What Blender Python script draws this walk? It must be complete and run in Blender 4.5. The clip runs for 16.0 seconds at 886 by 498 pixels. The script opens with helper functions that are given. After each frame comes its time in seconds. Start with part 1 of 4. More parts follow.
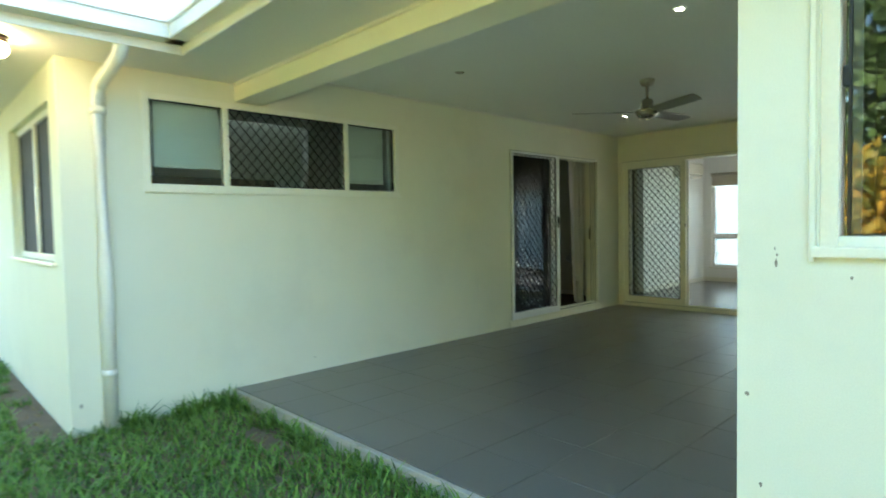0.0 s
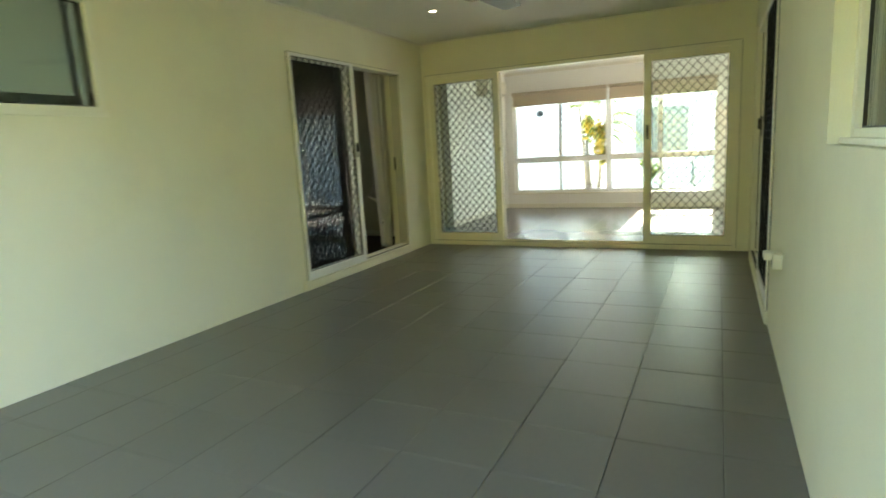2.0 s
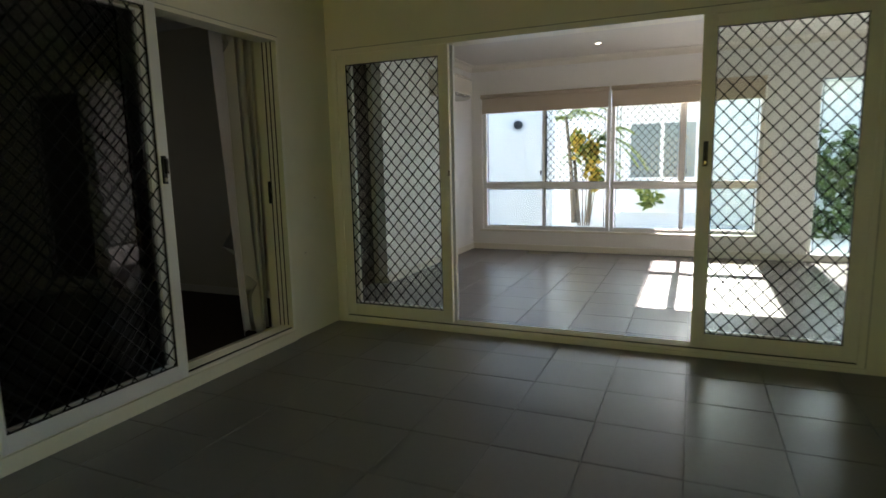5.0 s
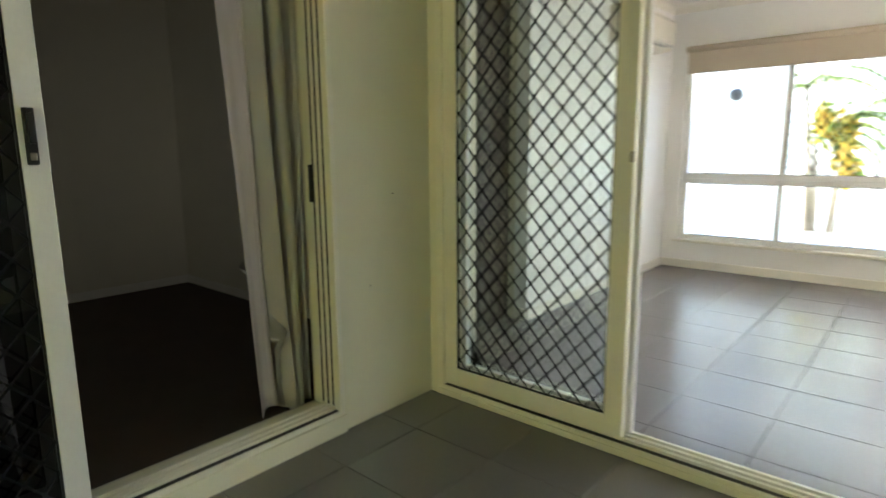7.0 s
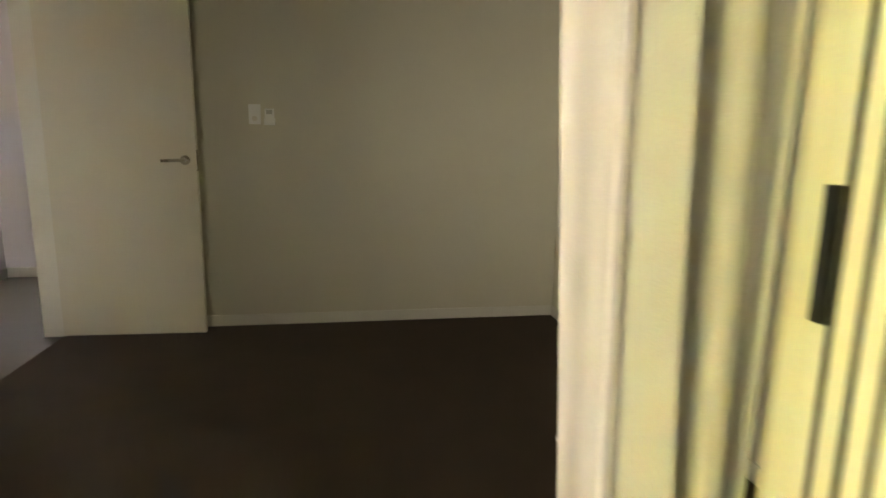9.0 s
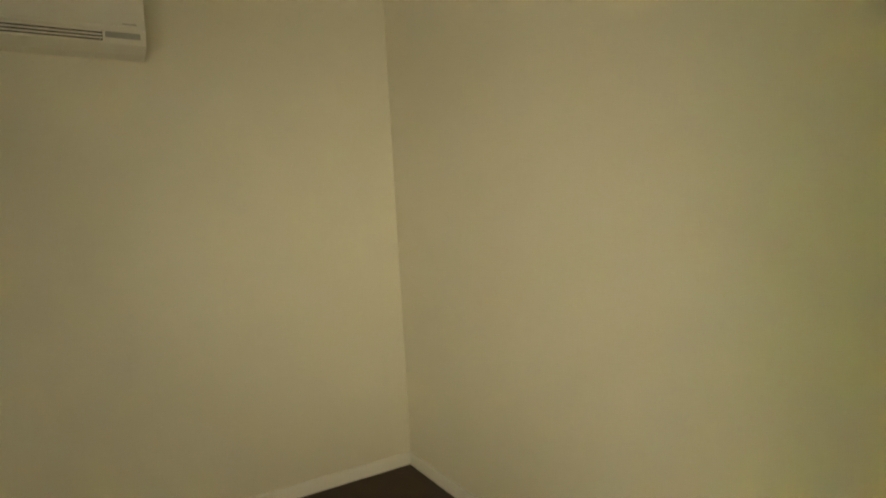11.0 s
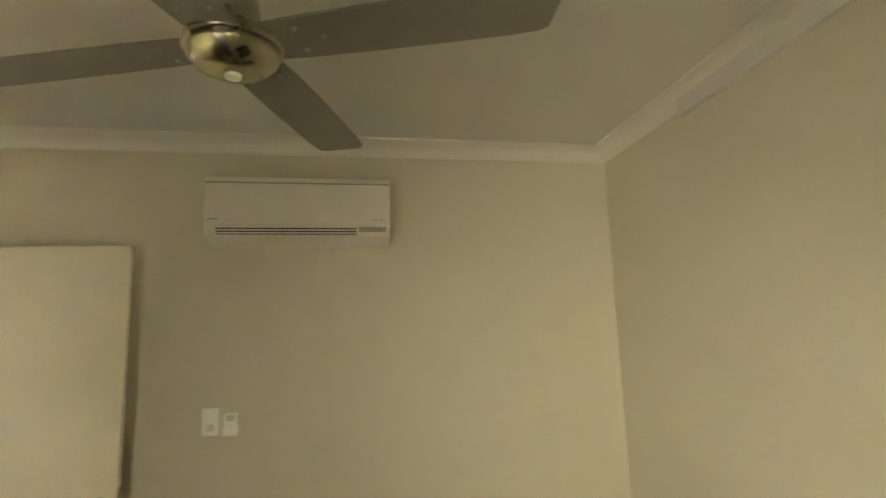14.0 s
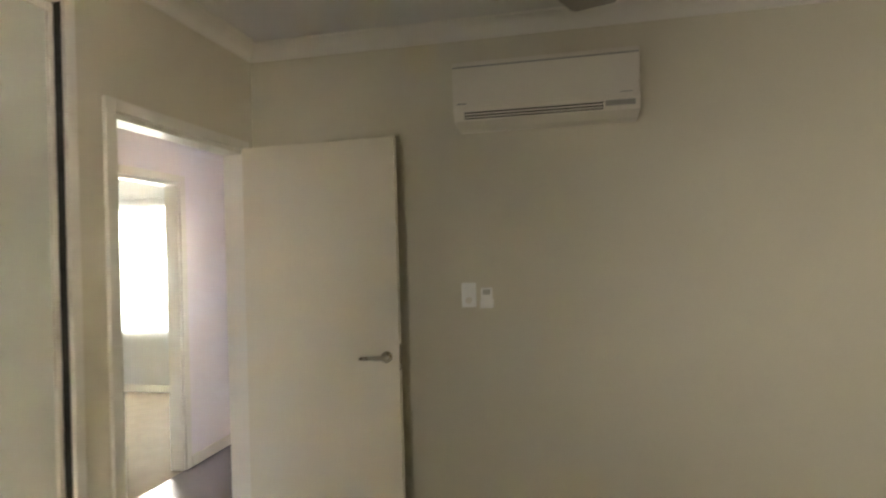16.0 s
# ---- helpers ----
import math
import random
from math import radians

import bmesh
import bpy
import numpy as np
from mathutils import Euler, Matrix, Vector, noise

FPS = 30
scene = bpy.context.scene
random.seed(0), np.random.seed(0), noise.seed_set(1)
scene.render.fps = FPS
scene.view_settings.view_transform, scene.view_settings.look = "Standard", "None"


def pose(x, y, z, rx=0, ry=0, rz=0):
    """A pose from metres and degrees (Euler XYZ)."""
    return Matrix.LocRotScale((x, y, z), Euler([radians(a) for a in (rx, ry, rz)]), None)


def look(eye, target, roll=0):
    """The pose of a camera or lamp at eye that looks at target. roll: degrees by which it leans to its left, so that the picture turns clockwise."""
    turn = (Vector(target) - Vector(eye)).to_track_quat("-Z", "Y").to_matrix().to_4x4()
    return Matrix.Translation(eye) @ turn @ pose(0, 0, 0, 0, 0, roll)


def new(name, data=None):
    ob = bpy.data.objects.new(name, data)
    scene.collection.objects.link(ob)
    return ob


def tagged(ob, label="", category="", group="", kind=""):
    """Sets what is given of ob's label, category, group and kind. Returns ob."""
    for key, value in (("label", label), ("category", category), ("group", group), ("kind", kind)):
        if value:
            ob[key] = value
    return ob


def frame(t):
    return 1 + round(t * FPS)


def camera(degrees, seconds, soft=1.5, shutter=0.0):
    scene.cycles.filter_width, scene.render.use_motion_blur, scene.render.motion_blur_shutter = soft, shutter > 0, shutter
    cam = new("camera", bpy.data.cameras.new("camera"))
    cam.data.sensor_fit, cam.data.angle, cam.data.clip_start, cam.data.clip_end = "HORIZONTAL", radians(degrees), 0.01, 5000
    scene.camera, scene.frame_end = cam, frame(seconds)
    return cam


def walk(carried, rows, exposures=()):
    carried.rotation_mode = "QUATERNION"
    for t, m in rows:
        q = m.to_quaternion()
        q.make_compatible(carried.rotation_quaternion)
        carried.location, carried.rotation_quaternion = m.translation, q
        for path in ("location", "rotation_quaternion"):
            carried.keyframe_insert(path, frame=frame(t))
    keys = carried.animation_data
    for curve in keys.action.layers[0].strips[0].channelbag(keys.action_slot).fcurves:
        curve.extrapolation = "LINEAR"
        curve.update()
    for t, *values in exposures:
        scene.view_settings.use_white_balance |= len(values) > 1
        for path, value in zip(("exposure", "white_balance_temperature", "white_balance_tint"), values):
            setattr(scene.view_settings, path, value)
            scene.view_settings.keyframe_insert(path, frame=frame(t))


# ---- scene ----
cam = camera(75.5, 16.0, soft=1.6, shutter=0.5)
PATH = [
    (0, (4.34, -1.223, 1.25), (2.904, 0.167, 1.165), -1.1),
    (0.5, (4.068, -1.04, 1.199), (2.784, 0.484, 1.031), -2.9),
    (1, (3.845, -0.71, 1.21), (2.665, 0.885, 0.953), -5.1),
    (1.5, (3.615, -0.353, 1.209), (2.514, 1.288, 0.898), -3.7),
    (2, (3.384, 0.026, 1.217), (2.523, 1.798, 0.873), -3.2),
    (2.5, (3.207, 0.423, 1.235), (2.498, 2.268, 0.936), -3.8),
    (3, (3.078, 0.878, 1.244), (2.427, 2.75, 0.979), -2.7),
    (3.2, (3.057, 1.076, 1.265), (2.415, 2.95, 0.992), -3.0),
    (5.3, (2.526, 3.063, 1.261), (1.709, 4.861, 0.946), -1.0),
    (5.5, (2.47, 3.231, 1.253), (1.639, 5.02, 0.925), -0.9),
    (6, (2.339, 3.691, 1.259), (1.436, 5.448, 0.945), -1.3),
    (6.5, (2.13, 4.16, 1.214), (1.026, 5.795, 0.885), -0.5),
    (7, (1.865, 4.59, 1.21), (0.575, 6.081, 0.869), -0.5),
    (7.5, (1.598, 4.931, 1.238), (0.03, 6.112, 0.854), 1.3),
    (8, (1.222, 5.225, 1.21), (-0.529, 6.12, 0.846), 1.0),
    (8.5, (0.8, 5.453, 1.191), (-1.091, 6.006, 0.848), 0.1),
    (9, (0.42, 5.521, 1.19), (-1.519, 5.857, 0.832), 1.0),
    (9.3, (0.159, 5.43, 1.268), (-1.737, 5.952, 0.906), 0.3),
    (9.5, (0.022, 5.451, 1.287), (-1.871, 5.99, 0.931), -0.4),
    (10, (-0.247, 5.556, 1.296), (-2.046, 6.343, 0.918), -1.4),
    (12.5, (-0.51, 5.579, 1.613), (-2.233, 6.572, 1.824), -2.2),
    (13, (-0.518, 5.598, 1.651), (-2.346, 6.358, 1.936), -2.7),
    (13.5, (-0.513, 5.58, 1.662), (-2.408, 6.136, 1.975), -2.1),
    (14, (-0.51, 5.556, 1.661), (-2.452, 5.908, 1.981), -1.8),
    (14.5, (-0.523, 5.532, 1.646), (-2.496, 5.697, 1.928), -1.8),
    (15, (-0.536, 5.505, 1.621), (-2.523, 5.448, 1.834), -1.6),
    (15.5, (-0.582, 5.503, 1.619), (-2.558, 5.221, 1.746), -1.5),
    (16, (-0.529, 5.458, 1.562), (-2.484, 5.036, 1.569), -1.6),
]

EXPOSURES = [(0.0, 3.65, 6100, -5), (1.0, 3.95, 6200, -4), (1.5, 4.05, 6700, -4), (2.0, 4.15, 7200, 1), (2.5, 3.75, 7000, 2), (3.0, 2.95, 7000, 6), (5.5, 2.85, 6400, 16), (7.0, 4.4, 6500, 12),
             (8.0, 4.85, 7000, 14), (8.5, 5.7, 7100, 16), (9.0, 6.85, 7600, 14), (10.0, 7.7, 9000, 10), (12.5, 7.3, 9400, 3), (14.0, 7.75, 8600, 9), (15.0, 7.7, 7600, 19), (16.0, 7.35, 7100, 19)]
walk(cam, [(t, look(eye, target, roll)) for t, eye, target, roll in PATH], EXPOSURES)

# ---- world and sun ----
SUN_ELEV = radians(34.5)
world = bpy.data.worlds.new("world")
scene.world = world
world.use_nodes = True
wn = world.node_tree.nodes
sky = wn.new("ShaderNodeTexSky")
sky.sky_type, sky.sun_disc, sky.sun_elevation, sky.sun_rotation = "NISHITA", False, SUN_ELEV, 0.0
wn["Background"].inputs[1].default_value = 0.10
world.node_tree.links.new(sky.outputs[0], wn["Background"].inputs[0])
sun = new("sun", bpy.data.lights.new("sun", "SUN"))
sun.data.energy, sun.data.angle, sun.data.color = 5.0, radians(0.5), (1.0, 0.95, 0.86)
sun.matrix_world = look((0, 30, 20.6), (0, 0, 0))

# skylight entering the patio through its open side
daylight = new("patio_daylight", bpy.data.lights.new("patio_daylight", "AREA"))
daylight.data.shape, daylight.data.size, daylight.data.size_y = "RECTANGLE", 1.9, 1.5
daylight.data.energy, daylight.data.color = 0.25, (0.95, 1.0, 0.92)
daylight.matrix_world = look((1.85, 0.70, 1.15), (1.85, 4.0, 1.15))
# daylight at both halves of the bedroom door; added lamps at unseen spare room and hall windows
for spot_name, at, to, w, h, watts, spread in (("door_daylight", (-0.11, 5.38, 1.15), (-2.6, 6.92, 1.30), 0.45, 1.80, 0.025, 66),
                                               ("door_daylight", (-0.13, 4.65, 1.15), (-3.2, 5.5, 1.30), 0.6, 1.80, 0.015, 80),
                                               # added behind the sheer so that it glows and lights the hall
                                               ("window_daylight", (-6.24, 1.2, 1.45), (0.0, 1.2, 1.45), 1.8, 1.2, 1.1, 180),
                                               # fill without a visible source, added to brighten the hall
                                               ("hall_fill", (-4.80, 4.2, 1.57), (-2.5, 3.9, 1.4), 0.34, 0.6, 0.0025, 180)):
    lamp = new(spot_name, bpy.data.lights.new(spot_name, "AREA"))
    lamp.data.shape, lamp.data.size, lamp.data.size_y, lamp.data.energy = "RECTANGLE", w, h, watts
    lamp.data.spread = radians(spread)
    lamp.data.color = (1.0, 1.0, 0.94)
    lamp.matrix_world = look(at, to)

# ---- materials ----
def mat(name, color, rough=0.6, var=0.12, scale=6.0, fine=120.0, bump=0.05, metal=0.0, dirt=None, dirt_amt=0.0, spread=0.0, spec=0.5, emit=0.0, dirt_scale=1.3, world_space=False, rough_var=0.08):
    m = bpy.data.materials.new(name)
    m.use_nodes = True
    n, l = m.node_tree.nodes, m.node_tree.links
    b = n["Principled BSDF"]
    b.inputs["Roughness"].default_value, b.inputs["Metallic"].default_value = rough, metal
    b.inputs["Specular IOR Level"].default_value = spec
    co = n.new("ShaderNodeTexCoord")
    where = n.new("ShaderNodeNewGeometry").outputs["Position"] if world_space else co.outputs["Object"]
    big, small = n.new("ShaderNodeTexNoise"), n.new("ShaderNodeTexNoise")
    for t, sc, det in ((big, scale, 4.0), (small, fine, 2.0)):
        t.inputs["Scale"].default_value, t.inputs["Detail"].default_value = sc, det
        l.new(where, t.inputs["Vector"])
    add = n.new("ShaderNodeMath")
    add.operation = "MULTIPLY_ADD"
    l.new(big.outputs["Fac"], add.inputs[0])
    add.inputs[1].default_value = 0.7
    l.new(small.outputs["Fac"], add.inputs[2])
    ramp = n.new("ShaderNodeMapRange")
    ramp.inputs[1].default_value, ramp.inputs[2].default_value = 0.45, 1.25
    ramp.inputs[3].default_value, ramp.inputs[4].default_value = 1.0 - var, 1.0 + var
    l.new(add.outputs[0], ramp.inputs[0])
    mul = n.new("ShaderNodeMix")
    mul.data_type, mul.blend_type = "RGBA", "MULTIPLY"
    mul.inputs[0].default_value = 1.0
    mul.inputs[6].default_value = (*color, 1)
    l.new(ramp.outputs[0], mul.inputs[7])
    out = mul.outputs[2]
    if dirt:
        dn, dr, dm = n.new("ShaderNodeTexNoise"), n.new("ShaderNodeMapRange"), n.new("ShaderNodeMix")
        dn.inputs["Scale"].default_value, dn.inputs["Detail"].default_value, dn.inputs["Roughness"].default_value = dirt_scale, 8.0, 0.65
        l.new(where, dn.inputs["Vector"])
        dr.inputs[1].default_value, dr.inputs[2].default_value, dr.inputs[4].default_value = 0.5, 0.75, dirt_amt
        l.new(dn.outputs["Fac"], dr.inputs[0])
        dm.data_type = "RGBA"
        dm.inputs[7].default_value = (*dirt, 1)
        l.new(dr.outputs[0], dm.inputs[0])
        l.new(out, dm.inputs[6])
        out = dm.outputs[2]
    if spread:
        inf, hs, sr = n.new("ShaderNodeObjectInfo"), n.new("ShaderNodeHueSaturation"), n.new("ShaderNodeMapRange")
        sr.inputs[3].default_value, sr.inputs[4].default_value = 1 - spread, 1 + spread
        l.new(inf.outputs["Random"], sr.inputs[0])
        l.new(sr.outputs[0], hs.inputs["Value"])
        l.new(out, hs.inputs["Color"])
        out = hs.outputs[0]
    l.new(out, b.inputs["Base Color"])
    rr = n.new("ShaderNodeMapRange")
    rr.inputs[3].default_value, rr.inputs[4].default_value = max(0.02, rough - rough_var), min(1, rough + rough_var)
    l.new(big.outputs["Fac"], rr.inputs[0])
    l.new(rr.outputs[0], b.inputs["Roughness"])
    if bump:
        bp = n.new("ShaderNodeBump")
        bp.inputs["Strength"].default_value, bp.inputs["Distance"].default_value = bump, 0.01
        l.new(small.outputs["Fac"], bp.inputs["Height"])
        l.new(bp.outputs[0], b.inputs["Normal"])
    if emit:
        b.inputs["Emission Color"].default_value = (*color, 1)
        b.inputs["Emission Strength"].default_value = emit
    return m


def leaf_mat(name, dark, light, trans=0.25):
    m = mat(name, light, 0.55, 0.2, 3.0, 40.0, 0.0)
    n, l = m.node_tree.nodes, m.node_tree.links
    b = n["Principled BSDF"]
    geo, mx = n.new("ShaderNodeNewGeometry"), n.new("ShaderNodeMix")
    mx.data_type = "RGBA"
    mx.inputs[6].default_value, mx.inputs[7].default_value = (*dark, 1), (*light, 1)
    l.new(geo.outputs["Random Per Island"], mx.inputs[0])
    l.new(mx.outputs[2], b.inputs["Base Color"])
    tl, ms = n.new("ShaderNodeBsdfTranslucent"), n.new("ShaderNodeMixShader")
    ms.inputs[0].default_value = trans
    l.new(mx.outputs[2], tl.inputs[0])
    l.new(b.outputs[0], ms.inputs[1])
    l.new(tl.outputs[0], ms.inputs[2])
    l.new(ms.outputs[0], n["Material Output"].inputs[0])
    return m


def glass_mat(name, tint=(0.9, 0.95, 0.93), rough=0.0, ior=1.5):
    m = bpy.data.materials.new(name)
    m.use_nodes = True
    n, l = m.node_tree.nodes, m.node_tree.links
    n.remove(n["Principled BSDF"])
    tr, gl, mx, fr = n.new("ShaderNodeBsdfTransparent"), n.new("ShaderNodeBsdfGlossy"), n.new("ShaderNodeMixShader"), n.new("ShaderNodeFresnel")
    tr.inputs[0].default_value = (*tint, 1)
    gl.inputs["Roughness"].default_value = rough
    fr.inputs[0].default_value = ior
    l.new(fr.outputs[0], mx.inputs[0])
    l.new(tr.outputs[0], mx.inputs[1])
    l.new(gl.outputs[0], mx.inputs[2])
    l.new(mx.outputs[0], n["Material Output"].inputs[0])
    return m


RENDER = mat("cream_render", (0.82, 0.80, 0.635), 0.75, 0.04, 2.0, 180.0, 0.12, dirt=(0.60, 0.57, 0.44), dirt_amt=0.25)
RENDER_IN = mat("beige_wall_paint", (0.68, 0.637, 0.505), 0.6, 0.03, 1.5, 250.0, 0.05, dirt=(0.56, 0.52, 0.42), dirt_amt=0.2)
LILAC = mat("pale_hall_paint", (0.84, 0.79, 0.80), 0.6, 0.03, 1.5, 250.0, 0.05)
WHITE_IN = mat("white_wall_paint", (0.86, 0.85, 0.83), 0.6, 0.03, 1.5, 250.0, 0.04)
SOFFIT = mat("soffit_paint", (0.78, 0.78, 0.72), 0.55, 0.04, 1.0, 60.0, 0.03)
CEIL = mat("ceiling_paint", (0.74, 0.72, 0.67), 0.7, 0.03, 1.0, 200.0, 0.04)
TRIM = mat("gloss_trim_paint", (0.78, 0.75, 0.66), 0.35, 0.03, 3.0, 90.0, 0.02)
ALU_CREAM = mat("cream_aluminium", (0.85, 0.83, 0.69), 0.35, 0.04, 4.0, 90.0, 0.02, dirt=(0.55, 0.5, 0.36), dirt_amt=0.18, dirt_scale=4)
ALU_WHITE = mat("white_aluminium", (0.82, 0.82, 0.80), 0.32, 0.03, 4.0, 90.0, 0.02)
METAL_WHITE = mat("painted_gutter_metal", (0.80, 0.79, 0.72), 0.35, 0.05, 3.0, 60.0, 0.02, dirt=(0.5, 0.47, 0.38), dirt_amt=0.25, dirt_scale=3)
MESH = mat("black_mesh_coat", (0.006, 0.006, 0.006), 0.65, 0.1, 8.0, 120.0, 0.0, spec=0.15)
BLACK = mat("black_powder_coat", (0.012, 0.012, 0.013), 0.4, 0.15, 8.0, 120.0, 0.02)
TILE = mat("grey_porcelain_tile", (0.155, 0.147, 0.132), 0.31, 0.05, 1.2, 40.0, 0.01, spread=0.04, world_space=True, rough_var=0.03)
GROUT = mat("grey_grout", (0.11, 0.104, 0.094), 0.85, 0.25, 3.0, 150.0, 0.2, dirt=(0.30, 0.29, 0.27), dirt_amt=0.6, dirt_scale=0.9)
GROUT_IN = mat("pale_grey_grout", (0.13, 0.122, 0.118), 0.8, 0.15, 3.0, 150.0, 0.1)
TILE_IN = mat("indoor_porcelain_tile", (0.19, 0.175, 0.172), 0.235, 0.03, 1.2, 40.0, 0.0, spread=0.03, world_space=True, rough_var=0.03)
CARPET = mat("brown_carpet", (0.075, 0.052, 0.036), 0.95, 0.30, 5.0, 420.0, 0.6)
CARPET_2 = mat("beige_carpet", (0.26, 0.22, 0.17), 0.95, 0.25, 5.0, 420.0, 0.5)
CURTAIN = mat("cream_curtain_cloth", (0.56, 0.535, 0.475), 0.9, 0.06, 4.0, 300.0, 0.15)
LINING = mat("white_curtain_lining", (0.54, 0.505, 0.515), 0.9, 0.05, 4.0, 300.0, 0.1)
NICKEL = mat("brushed_nickel", (0.42, 0.38, 0.30), 0.28, 0.08, 6.0, 200.0, 0.02, metal=1.0)
BLADE = mat("silver_fan_blade", (0.30, 0.28, 0.24), 0.42, 0.08, 5.0, 160.0, 0.03, metal=0.5)
DOORP = mat("door_paint", (0.74, 0.69, 0.56), 0.38, 0.03, 2.0, 120.0, 0.03)
SWITCH = mat("white_switch_plastic", (0.88, 0.87, 0.82), 0.3, 0.02, 4.0, 100.0, 0.0)
SCREEN = mat("dark_insect_screen", (0.022, 0.022, 0.024), 0.75, 0.1, 6.0, 500.0, 0.1)
PLASTIC = mat("white_plastic", (0.76, 0.72, 0.62), 0.35, 0.02, 4.0, 100.0, 0.0)
PLASTIC_G = mat("grey_plastic", (0.35, 0.34, 0.30), 0.4, 0.04, 4.0, 100.0, 0.0)
DARK = mat("dark_slot", (0.02, 0.018, 0.015), 0.6, 0.2, 4.0, 100.0, 0.0)
BLIND = mat("beige_blind_cloth", (0.55, 0.47, 0.37), 0.9, 0.05, 4.0, 400.0, 0.1)
BLIND_PALE = mat("pale_blind_cloth", (0.74, 0.74, 0.66), 0.85, 0.05, 4.0, 400.0, 0.08)
SOIL = mat("soil", (0.17, 0.125, 0.085), 0.95, 0.4, 3.0, 60.0, 0.8, dirt=(0.055, 0.075, 0.025), dirt_amt=0.9, dirt_scale=1.1)
CONC = mat("worn_concrete", (0.42, 0.40, 0.34), 0.85, 0.2, 5.0, 90.0, 0.4, dirt=(0.2, 0.18, 0.14), dirt_amt=0.5, dirt_scale=5)
PAVE = mat("pale_courtyard_paving", (0.78, 0.75, 0.70), 0.8, 0.12, 2.0, 60.0, 0.2)
GRASS = leaf_mat("grass_blade", (0.04, 0.10, 0.014), (0.25, 0.42, 0.075))
STRAW = leaf_mat("dry_grass_blade", (0.16, 0.12, 0.05), (0.30, 0.24, 0.10))
LEAF = leaf_mat("hedge_leaf", (0.03, 0.06, 0.012), (0.12, 0.17, 0.04))
LEAF_Y = leaf_mat("croton_leaf", (0.16, 0.22, 0.04), (0.70, 0.40, 0.05), 0.45)
FROND = leaf_mat("palm_leaf", (0.12, 0.18, 0.04), (0.42, 0.44, 0.12), 0.5)
BARK = mat("palm_bark", (0.22, 0.17, 0.12), 0.9, 0.3, 6.0, 60.0, 0.6)
TIMBER = mat("grey_fence_timber", (0.23, 0.18, 0.13), 0.85, 0.25, 3.0, 60.0, 0.4, spread=0.1)
ROOF = mat("pale_metal_roof", (0.60, 0.60, 0.58), 0.45, 0.06, 1.5, 40.0, 0.02)
WARDROBE = mat("pale_vinyl_door", (0.70, 0.71, 0.62), 0.22, 0.02, 1.0, 120.0, 0.0)
GLASS = glass_mat("clear_glass")
GLASS_R = glass_mat("reflective_glass", (0.40, 0.42, 0.40), rough=0.02, ior=1.9)
GLASS_D = glass_mat("tinted_glass", (0.30, 0.31, 0.31), ior=1.7)
LAMP = mat("downlight_glow", (1.0, 0.86, 0.66), 0.5, 0.0, 1, 1, 0, emit=7.0)
LAMP_W = mat("bulkhead_glow", (1.0, 0.72, 0.38), 0.5, 0.0, 1, 1, 0, emit=8.0)


# ---- building helpers ----
def box(bm, x0, x1, y0, y1, z0, z1, bev=0.0):
    vs = [bm.verts.new((x, y, z)) for x in (x0, x1) for y in (y0, y1) for z in (z0, z1)]
    fs = [bm.faces.new([vs[i] for i in q]) for q in ((0, 1, 3, 2), (4, 6, 7, 5), (0, 4, 5, 1), (2, 3, 7, 6), (0, 2, 6, 4), (1, 5, 7, 3))]
    if bev:
        es = list({e for f in fs for e in f.edges})
        bmesh.ops.bevel(bm, geom=es, offset=bev, segments=2, affect="EDGES", profile=0.6)


def tube(bm, pts, r, seg=14):
    """A round pipe along points."""
    rings, pts = [], [Vector(p) for p in pts]
    for i, p in enumerate(pts):
        d = (pts[min(i + 1, len(pts) - 1)] - pts[max(i - 1, 0)]).normalized()
        q = d.to_track_quat("Z", "Y")
        rr = r[i] if isinstance(r, (list, tuple)) else r
        rings.append([bm.verts.new(p + q @ Vector((rr * math.cos(6.28318 * k / seg), rr * math.sin(6.28318 * k / seg), 0))) for k in range(seg)])
    for a, b in zip(rings, rings[1:]):
        for k in range(seg):
            bm.faces.new((a[k], a[(k + 1) % seg], b[(k + 1) % seg], b[k])).smooth = True
    bm.faces.new(rings[0][::-1])
    bm.faces.new(rings[-1])


def lathe(bm, prof, centre, seg=32):
    """A turned shape from (radius, height) pairs about the upright through centre."""
    c = Vector(centre)
    rings = [[bm.verts.new(c + Vector((r * math.cos(6.28318 * k / seg), r * math.sin(6.28318 * k / seg), z))) for k in range(seg)] for r, z in prof]
    for a, b in zip(rings, rings[1:]):
        for k in range(seg):
            bm.faces.new((a[k], a[(k + 1) % seg], b[(k + 1) % seg], b[k])).smooth = True
    bm.faces.new(rings[0][::-1])
    bm.faces.new(rings[-1])


def part(name, bm, material, parent=None, label=""):
    bmesh.ops.recalc_face_normals(bm, faces=bm.faces)
    me = bpy.data.meshes.new(name)
    bm.to_mesh(me)
    bm.free()
    me.materials.append(material)
    ob = new(name, me)
    if parent:
        ob.parent = parent
    return tagged(ob, label)


def boxes(name, material, parent, *list_of, bev=0.0, label=""):
    bm = bmesh.new()
    for b in list_of:
        box(bm, *b, bev=bev)
    return part(name, bm, material, parent, label)


def thing(name, label, category, group="", kind="", at=(0, 0, 0)):
    ob = new(name)
    ob.location = at
    return tagged(ob, label, category, group, kind)


def structure(ob, label, category):
    return tagged(ob, label, category, "", "structure")


